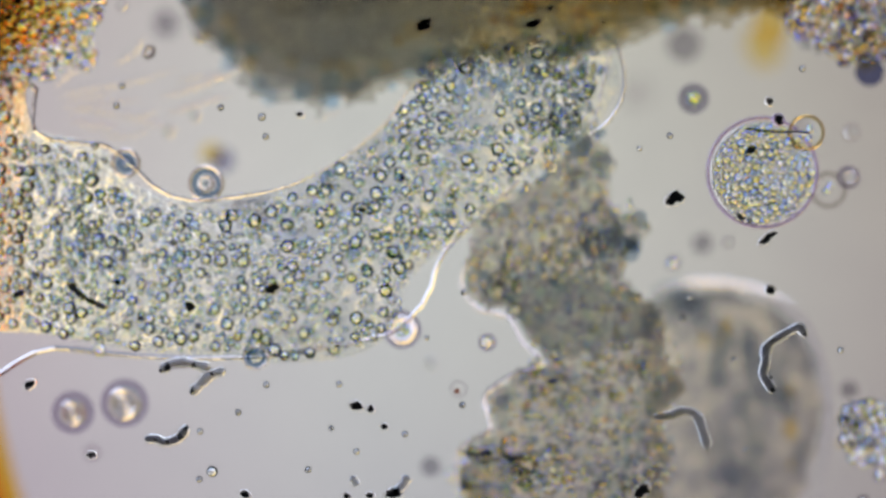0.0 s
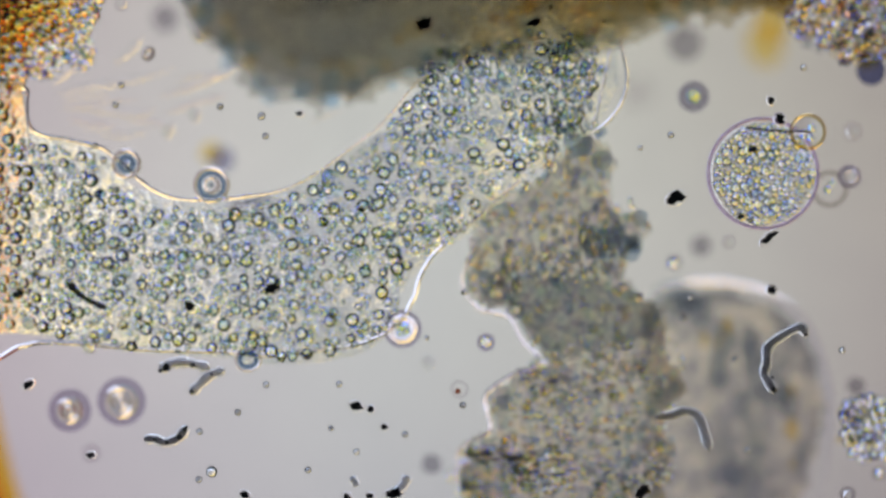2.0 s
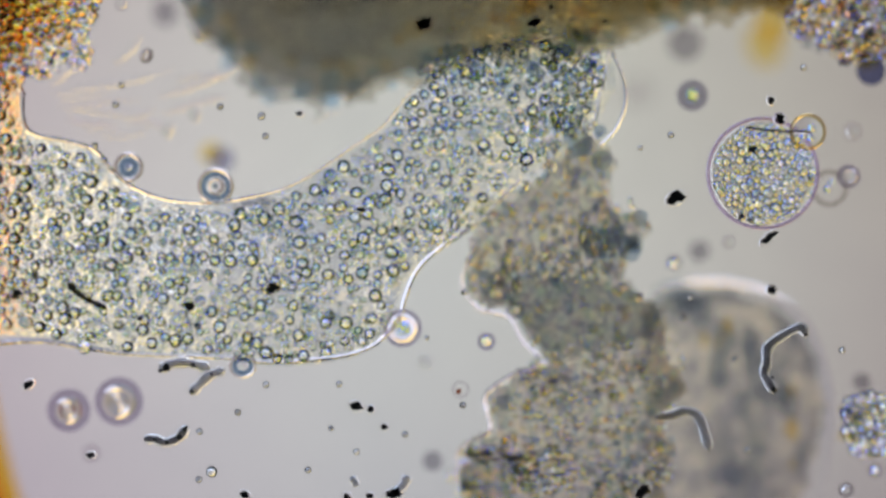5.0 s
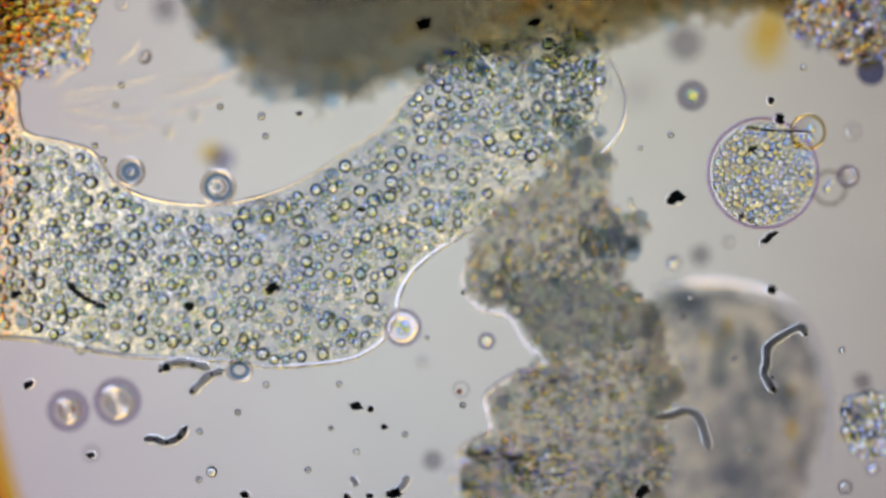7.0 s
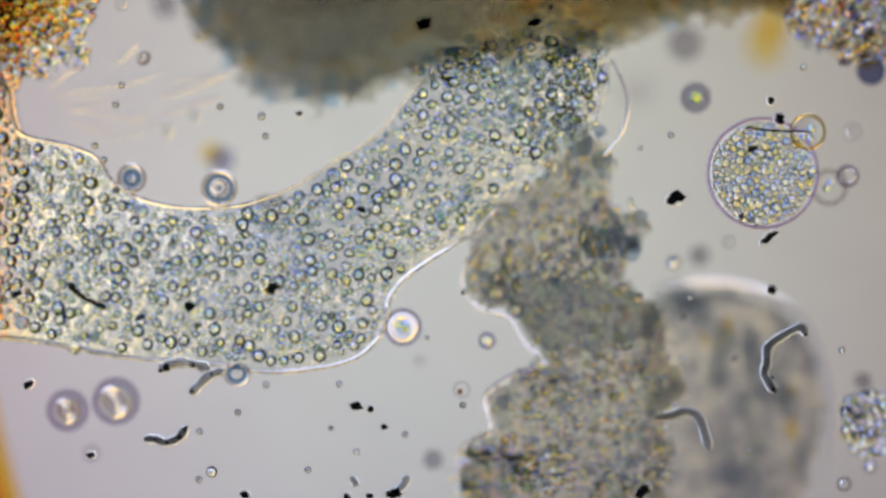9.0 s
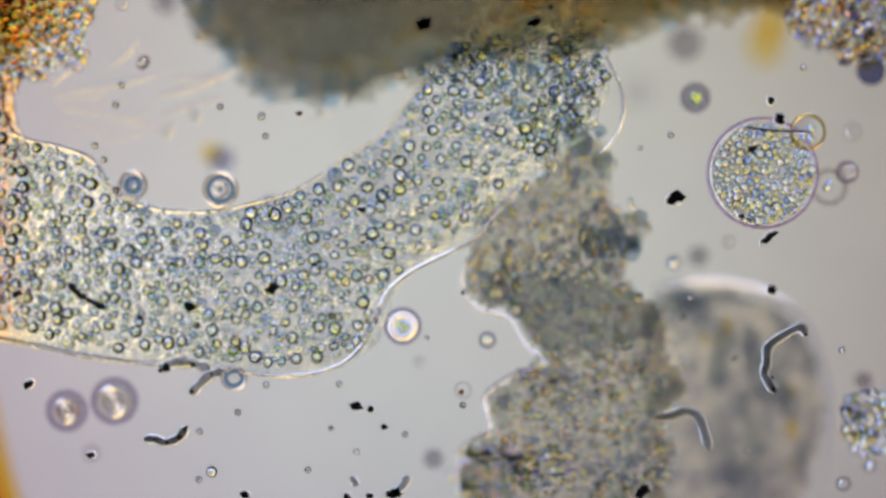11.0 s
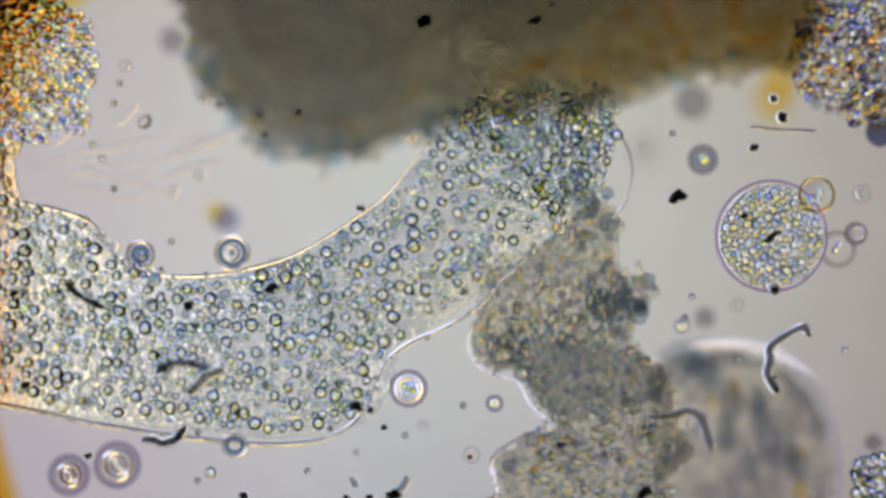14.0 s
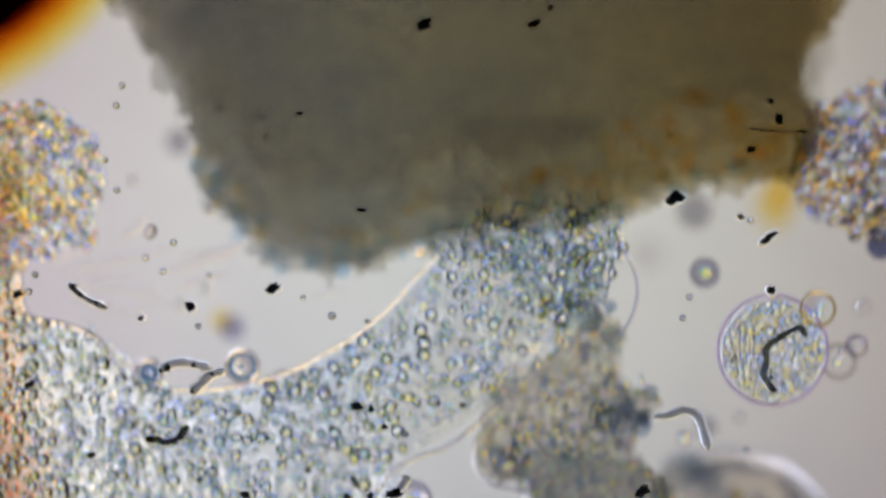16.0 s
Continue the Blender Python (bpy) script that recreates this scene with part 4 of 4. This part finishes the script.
build_vesicle(815, 688, 17, 0.03, None, "pale vesicle with a dark orange spot", [(0, -3, 0), (9, 2, 1), (16, 10, 4)], (10, None, "", PALE_WALL), lobes=[(-3, 3, 5, RED_SPOT)])
build_vesicle(878, 516, 25, -0.08, None, "oil drop beside the debris clump", ((0, 0, 0),), (13, BRIGHT_CORE, "bright core", RING_WALL))
build_vesicle(912, 550, 16, -0.05, None, "small bright drop on the debris clump", ((0, 0, 0),), (9, BRIGHT_CORE, "bright core", RING_WALL))
build_vesicle(1550, 122, 26, -0.10, INK, "dark blue drop under the amber clump")
build_vesicle(1513, 232, 18, -0.05, None, "faint pale ring-shaped vesicle", ((0, 0, 0),), (11, PALE_VESICLE, "pale core", PALE_WALL))
build_vesicle(265, 97, 15, 0.04, None, "clear oval drop with a bright middle in the bay", [(0, 0, -5), (2, 0, 0), (9, -8, 8), (12, -10, 18), (16, -16, 2)], (9, PALE_VESICLE, "pale core", FAINT_WALL), 0.8, 0.8, -30, rings=[(8, 3)])
build_vesicle(292, 228, 15, -0.1, PALE_VESICLE, "faint clear oval drop in the bay", ((0, 0, 0),), None, 0.8, 0.7, -20)
build_vesicle(342, 55, 20, -0.05, PALE_VESICLE, "clear lens-shaped drop at the debris rim", ((0, 0, 0),), None, 0.8, 0.45, 40)
build_vesicle(340, 200, 14, -0.08, PALE_VESICLE, "faint clear oval drop in the bay", ((0, 0, 0),), None, 0.8, 0.8, 10)
build_vesicle(215, 8, 13, 0.0, None, "faint pale ring-shaped vesicle", ((0, 0, 0),), (8, PALE_VESICLE, "pale core", PALE_WALL))
build_vesicle(757, 120, 11, 0.06, None, "small bright yellow glinting drop", [(0, 3, -3), (4, 1, 0), (6.5, -7, 3), (9, -27, 5), (11.5, -49, 14), (13, -43, 14), (16, -35, 10)], (8, None, "", PALE_WALL), rings=[(5.5, 5)])
build_vesicle(162, 613, 12, 0.04, BRIGHT_CORE, "small bright bead on the amoeba's rim", [(0, 15, 6), (2, 0, 0), (6.5, -14, 2), (9, -27, 2), (11.5, -41, -9), (16, -66, -6)])
build_vesicle(436, 376, 24, -0.14, SMOKY, "blurred dark smudge at the amoeba's upper rim", [(0, 0, 0), (4, 4, -2), (9, 34, -8), (12, 44, -6), (16, 46, -4)], None, 0.8, 1.3)
build_vesicle(762, 645, 13, -0.1, PALE_VESICLE, "faint clear drop in open water", [(0, 0, 0), (9, -18, -3), (16, -25, 0)])
build_vesicle(1402, 12, 44, -0.55, AMBER_HAZE, "blurred amber drop deep below the debris", ((0, 0, 0),), None, 0.8, 0.7, 10)
build_vesicle(1400, 48, 45, -0.75, AMBER_HAZE, "wide blurred amber drop deep in the water", ((0, 0, 0),), None, 0.8, 0.8, 10)
build_vesicle(1232, 60, 32, -0.42, SMOKY, "blurred grey drop by the debris rim")
build_vesicle(268, 20, 26, -0.45, SMOKY, "blurred grey drop in the bay", [(0, 0, 0), (12, 0, -45), (12.8, 5, -65), (16, 5, -90)], None, 0.8, 0.9)
build_vesicle(1155, 140, 34, -0.75, FAINT, "wide faint grey drop deep in the water")
build_vesicle(765, 820, 18, -0.2, SMOKY, "blurred grey drop near the debris", [(0, -3, 15), (4, 0, 5), (16, 3, -3)])
build_vesicle(155, 806, 18, -0.1, FAINT, "faint grey drop in open water")
build_vesicle(1541, 690, 16, -0.2, SMOKY, "small dark violet drop beside bright granules", [(0, -20, 5), (4, 0, -8), (16, 6, -14)])
build_vesicle(1500, 865, 14, 0.0, None, "small greenish ringed drop", [(0, 30, 25), (2, 0, 10), (9, -6, -8), (16, -10, -10)], (7, PALE_VESICLE, "pale core", RING_WALL))
build_vesicle(1544, 828, 15, -0.05, None, "small bright vesicle near the granules", [(0, 20, 15), (9, 0, 0), (16, -2, -4)], (8, BRIGHT_CORE, "bright core", PALE_WALL))


def build_wrinkle(points, r, seed):
    """A faint fold of clear slime."""
    pts = spline(points, 24)
    c = pts.mean(0)
    bm = bmesh.new()
    tube(bm, [P(x, y) - P(*c) for x, y in pts], [r / 1000 * min(1, 0.1 + 0.15 * min(i, 23 - i)) * (1 + 0.3 * noise.noise(Vector((i * 0.3, seed, 0)))) for i in range(24)], 8, 0.8)
    ob = tagged(mesh_object("slime_fold", bm, FOLD), "faint clear fold of slime in the bay", "fold", "slime folds in the bay")
    moves(ob, c[0], c[1], -0.11, [(0, 3, -2), (4, 0, 0), (16, -12, 5)])


FOLD = droplet("slime", 1.08, CLEAR)
for k, (pts, r) in enumerate([([(85, 165), (150, 150), (220, 140), (300, 118)], 6), ([(90, 185), (160, 190), (230, 200), (270, 190)], 7),
                              ([(100, 205), (150, 215), (200, 218)], 5), ([(270, 170), (330, 150), (390, 125), (430, 105)], 8),
                              ([(280, 200), (330, 182), (400, 165)], 6), ([(190, 110), (220, 90), (245, 60)], 6), ([(160, 232), (210, 238), (260, 225)], 5),
                              ([(545, 215), (570, 200), (600, 190)], 5), ([(80, 150), (110, 125), (140, 105)], 5), ([(590, 175), (625, 155), (650, 145)], 6), ([(110, 195), (170, 178), (240, 172)], 4), ([(130, 225), (180, 226), (215, 232)], 4), ([(215, 215), (260, 212), (300, 230)], 5), ([(300, 140), (350, 128), (400, 140)], 5), ([(90, 172), (140, 168), (190, 160)], 4)]):
    build_wrinkle(pts, r, k)


PALE = [(0, (0.97, 0.95, 0.92)), (0.3, (1.0, 0.95, 0.82)), (0.6, (1.0, 0.99, 0.95)), (0.8, (0.85, 0.85, 0.88)), (1, (1.0, 0.97, 0.92))]
PALE_GRAINS = droplet("pale_granules", 1.28, PALE, island=True, spread=0.06)
PALE_GRAIN = droplet("pale_granule", 1.28, PALE, spread=0.03)


def build_clump(x, y, w, h, count, mat, label, r0, r1, z=0.02, drift=((0, 0, 0),), seed=1, lean=0.0, long=1.0, pack=0.55):
    """Packed granules, drawn out along a direction where they are streaky."""
    rng = random.Random(seed)
    root = tagged(new("granule_clump"), label, "granules")
    c, s = math.cos(math.radians(lean)), math.sin(math.radians(lean))
    spots = []
    for _ in range(count * 30):
        u, v, r = rng.uniform(-1, 1), rng.uniform(-1, 1), rng.uniform(r0, r1) / 1000
        if u * u + v * v > 1 + 0.5 * noise.noise(Vector((u * 3, v * 3, seed))) or len(spots) >= count:
            continue
        p, q = u * w / 1000, v * h / 1000
        p, q = (p * c + q * s) / long, -p * s + q * c
        if all((p - a[0]) ** 2 + (q - a[1]) ** 2 > (pack * (r + a[3])) ** 2 for a in spots):
            spots.append((p, q, rng.uniform(-0.03, 0.03), r, 0.9))
    strew(root, spots, {PALE_GRAINS: PALE_GRAIN, WARM_GRAINS: WARM_GRAIN, DUSKY_GRAINS: DUSKY_GRAIN}[mat], mat, label, mat is PALE_GRAINS, Matrix.Rotation(math.radians(lean), 4, "Z") @ Matrix.Diagonal((long, 1, 1, 1)))
    moves(root, x, y, z, drift)
    return root


CORNER_CLUMP = build_clump(1540, 758, 46, 58, 70, PALE_GRAINS, "cluster of pale, amber and dark granules", 5, 10, -0.06, [(0, 1, 12), (2, -1, 3), (4, 1, -2), (16, 4, -8)], 4, -40, 1.4, 0.5)
RIGHT_CLUMP = build_clump(1530, -30, 140, 140, 560, DUSKY_GRAINS, "amber and violet granule clump", 4, 9, -0.04, ((0, 0, 0),), 5, 35, 1.5, 0.45)
build_clump(880, 850, 75, 55, 44, PALE_GRAINS, "pale and dark granules at the debris edge", 6, 12, -0.15, ((0, 0, 0),), 9, 5, 1.6, 0.45)
build_clump(965, 835, 60, 32, 30, PALE_GRAINS, "pale yellow granules lying on the debris", 5, 11, -0.02, ((0, 0, 0),), 12, 5, 1.5, 0.5)
build_clump(960, 665, 42, 28, 14, PALE_GRAINS, "few bright granules on the debris", 6, 12, -0.08, ((0, 0, 0),), 10)
build_clump(1020, 110, 45, 60, 22, PALE_GRAINS, "few bright coarse granules at the amoeba's tip", 7, 12, 0.02, ((0, 0, 0),), 11)
LEFT_CLUMP = build_clump(42, 8, 134, 150, 720, WARM_GRAINS, "amber granule clump at the amoeba's edge", 4, 8, 0.0, [(0, 3, 3), (9, -8, 2), (16, -16, 12)], 6, -35, 1.6, 0.45)


def local(places):
    """Places round a clump's middle, for clots that ride on it."""
    return [(x + 784, y + 441, w, h, n, r0, r1) for x, y, w, h, n, r0, r1 in places]


# Amber, dark and red clots massed leftward imitate the field edge's orange darkening.
scatter(LEFT_CLUMP, "amber_mottling", local([(-40, 10, 60, 90, 40, 6, 13), (30, 0, 70, 90, 24, 4, 9)]), CLOT_AMBER, -0.12, "amber clots between the granules", 61, (1.3, 1))
scatter(LEFT_CLUMP, "dark_mottling", local([(-60, 0, 40, 90, 20, 6, 12)]), CLOT_DARK, -0.12, "dark clots between the granules", 62, (1.3, 1))
scatter(LEFT_CLUMP, "red_mottling", local([(-65, 20, 35, 80, 18, 6, 14)]), CLOT_RED, -0.12, "orange-red clots between the granules", 63, (1.3, 1))
scatter(RIGHT_CLUMP, "amber_mottling", local([(0, 0, 140, 120, 60, 5, 11)]), CLOT_AMBER, -0.12, "amber clots between the granules", 64, (1.3, 1))
scatter(RIGHT_CLUMP, "dark_mottling", local([(0, 20, 140, 110, 60, 5, 11)]), CLOT_DARK, -0.12, "dark clots between the granules", 65, (1.3, 1))
scatter(CORNER_CLUMP, "amber_mottling", local([(-5, 0, 40, 45, 12, 4, 9)]), CLOT_AMBER, -0.1, "amber clots between the granules", 67, (1.3, 1))
scatter(CORNER_CLUMP, "dark_mottling", local([(5, 5, 40, 45, 12, 4, 9)]), CLOT_DARK, -0.1, "dark clots between the granules", 68, (1.3, 1))
scatter(RIGHT_CLUMP, "red_mottling", local([(-10, 0, 140, 100, 26, 5, 11)]), CLOT_RED, -0.12, "orange-red clots between the granules", 66, (1.3, 1))


FIBRE = droplet("fibre_dark", 1.16, [(0, (0.32, 0.32, 0.35)), (1, (0.42, 0.42, 0.44))], relief=0.002, relief_scale=180)
FIBRE_PALE = droplet("fibre_pale", 1.16, [(0, (0.52, 0.53, 0.55)), (1, (0.58, 0.58, 0.60))], relief=0.002, relief_scale=180)
HALO_SHELL = droplet("sheath", 1.09, [(0, (1, 1, 1)), (1, (1, 1, 1))])


# ---- dust above the specimen: it stays while the slide moves ----
STILL = []


def build_speck(x, y, w, h, turn, seed, grey=False, lumps=5):
    bm = bmesh.new()
    bmesh.ops.create_icosphere(bm, subdivisions=4 if lumps > 3 else 3, radius=1.0)
    for v in bm.verts:
        q = v.co.copy()
        k = 0.8 + 0.55 * noise.noise(q * 1.6 + Vector((seed, 0, 0))) + 0.45 * noise.noise(q * 3.8 + Vector((0, seed, 0)))
        v.co = Vector((q.x * w * 0.55 * k, q.y * h * 0.55 * k, q.z * h * 0.3 * k + h * 0.3)) / 1000
    ob = tagged(new("dust_speck"), "small black dust speck lying on the cover glass over the amoeba", "dust", "dust specks")
    part("grain", bm, SOOT_GREY if grey else SOOT, ob)
    # Clear shell added round the grain to imitate its bright halo.
    bm = bmesh.new()
    ball(bm, (0, 0, 0), 1.0, 1.0, 3)
    for v in bm.verts:
        v.co = Vector((v.co.x * (w * 0.62 + 2.5), v.co.y * (h * 0.62 + 2.5), v.co.z * h * 0.35)) / 1000
    part("film", bm, HALO_SHELL, ob, "clear shell standing in for the grain's bright halo")
    ob.matrix_basis = Matrix.Translation(P(x * 1.0, y * 1.0, DUST_Z)) @ pose(0, 0, 0, 0, 0, turn)
    STILL.append(ob)


def dust(x, y):
    """The dust lies above the focus, so it stands a little nearer the axis."""
    k = (HEIGHT - DUST_Z) / HEIGHT
    return 784 + (x - 784) * k, 441 + (y - 441) * k


for k, (x, y, w, h, turn) in enumerate([
        (751, 42, 24, 20, 30), (945, 40, 24, 11, 15), (975, 13, 11, 9, 20), (1070, 38, 7, 6, 0), (530, 201, 8, 12, 80), (481, 511, 24, 15, 20),
        (1196, 351, 30, 18, 25), (1380, 211, 16, 16, 0), (1365, 178, 12, 12, 30), (1330, 264, 16, 11, 20), (1366, 514, 13, 15, 60),
        (1361, 421, 34, 11, 40), (1139, 869, 26, 18, 45), (630, 719, 20, 13, -15), (656, 725, 11, 11, 0), (680, 756, 12, 9, 0), (640, 371, 8, 14, 80),
        (336, 543, 18, 14, -40), (433, 876, 15, 11, -20), (697, 874, 30, 14, 10), (613, 879, 12, 10, 0), (655, 878, 13, 9, -10), (50, 681, 20, 11, 35),
        (1312, 383, 9, 12, 70), (30, 520, 18, 12, 20), (248, 563, 12, 8, 20), (160, 806, 14, 9, 0)]):
    build_speck(*dust(x, y), w, h, turn, 10 + k, False, 3 if max(w, h) < 14 else 6)


def build_bead(x, y, r):
    bm = bmesh.new()
    ball(bm, (0, 0, 0), r / 1000, 0.7, 3)
    ob = tagged(mesh_object("dust_bead", bm, DUST_GLASS), "tiny grey see-through dust bead", "dust", "dust beads")
    ob.matrix_basis = Matrix.Translation(P(*dust(x, y), DUST_Z + r * 0.0007))
    STILL.append(ob)


DUST_GLASS = droplet("dust_bead", 1.42, [(0, (0.62, 0.63, 0.66)), (1, (0.95, 0.95, 0.95))])
for x, y, r in [(215, 151, 6), (390, 189, 6), (470, 241, 6), (205, 186, 6), (471, 681, 6), (600, 680, 6), (421, 730, 6), (353, 764, 6), (352, 849, 6), (545, 832, 6),
                (586, 758, 5), (631, 800, 6), (717, 769, 6), (755, 598, 5), (822, 517, 6), (819, 717, 6), (1187, 239, 6), (1133, 262, 5), (1221, 526, 6),
                (1209, 563, 6), (1301, 636, 6), (1322, 797, 6), (1052, 758, 6), (1490, 620, 6), (1329, 390, 6), (1422, 120, 6), (375, 835, 10), (463, 206, 7), (587, 559, 7),
                (287, 480, 6), (256, 456, 6), (168, 258, 6), (184, 283, 6), (206, 336, 6), (306, 429, 6), (61, 486, 6), (50, 516, 6), (368, 487, 5), (536, 527, 5), (650, 569, 5), (350, 577, 6)]:
    build_bead(x, y, r)


def build_fibre(points, r, label, seed, pale=False, blots=()):
    """A dark bent thread of dust in a clear tube imitating its halo."""
    root = tagged(new("dust_fibre"), label, "fibre", "dust fibres")
    pts = spline([dust(*p) for p in points], 40)
    c = pts.mean(0)
    root.matrix_basis = Matrix.Translation(P(c[0], c[1], DUST_Z + r / 1000))
    line = [P(x, y) - P(*c) for x, y in pts]
    radii = [r / 1000 * (0.9 + 0.35 * noise.noise(Vector((i * 0.19, seed * 3.3, 0)))) * min(1, 0.45 + 0.2 * min(i, 39 - i)) for i in range(40)]
    bm = bmesh.new()
    tube(bm, line, radii, 10, 0.7)
    thread = part("thread", bm, FIBRE_PALE if pale else FIBRE, root, "dark grey thread")
    for x, y, w in blots:
        bm = bmesh.new()
        ball(bm, P(*dust(x, y), 0.004) - P(*c), w * 0.72 / 1000, 0.6, 3, 0.7, x)
        part("blot", bm, SOOT, thread, "black blot")
    bm = bmesh.new()
    tube(bm, line, [k * 1.7 for k in radii], 12, 0.9)
    part("sheath", bm, HALO_SHELL, root, "clear tube standing in for the thread's bright halo")


build_fibre([(1428, 596), (1415, 580), (1385, 594), (1358, 615), (1357, 640), (1352, 662), (1362, 680), (1372, 694)], 6, "dark bent thread of dust with a forked foot", 1, False, ((1370, 690, 6), (1366, 668, 4), (1426, 592, 4)))
build_fibre([(1158, 738), (1185, 735), (1212, 727), (1236, 738), (1247, 768), (1255, 797)], 6, "grey curved thread of dust", 2, True)
build_fibre([(255, 777), (275, 777), (292, 783), (315, 775), (332, 754)], 6, "short wavy black thread of dust", 3, False, ((318, 774, 7), (328, 760, 5), (275, 778, 4), (296, 783, 5)))
build_fibre([(283, 655), (300, 645), (325, 641), (350, 646), (372, 652)], 6, "arched dark thread of dust", 4, True, ((296, 650, 9), (284, 656, 5), (342, 646, 6)))
build_fibre([(336, 697), (352, 682), (370, 665), (398, 655)], 6, "slanting dark thread of dust", 5, True, ((340, 692, 4), (375, 662, 4)))
build_fibre([(121, 501), (135, 516), (155, 530), (189, 546)], 4.5, "slanting black thread of dust", 6, False, ((128, 508, 8), (140, 520, 6), (168, 536, 4)))
build_fibre([(697, 874), (712, 860), (722, 842)], 6, "short grey rod of dust", 7, True)
build_fibre([(1320, 226), (1360, 231), (1400, 233), (1438, 234)], 2.2, "fine straight hair of dust", 8)
build_fibre([(622, 843), (632, 860)], 5, "short grey rod of dust", 9, True)


def motions():
    for ob, x, y, z, drift, spin in MOVERS:
        rows = []
        for t in TIMES:
            sx, sy = along(STAGE, t)
            dx, dy = along(drift, t)
            turn, = along(spin, t)
            rows.append((t, pose(*P(x + dx + sx, y + dy + sy, z), 0, 0, turn)))
        walk(ob, rows)
    for ob, rows in FLOWS:
        walk(ob, rows)
    for ob in STILL:
        walk(ob, [(0, ob.matrix_basis.copy()), (16, ob.matrix_basis.copy())])


motions()
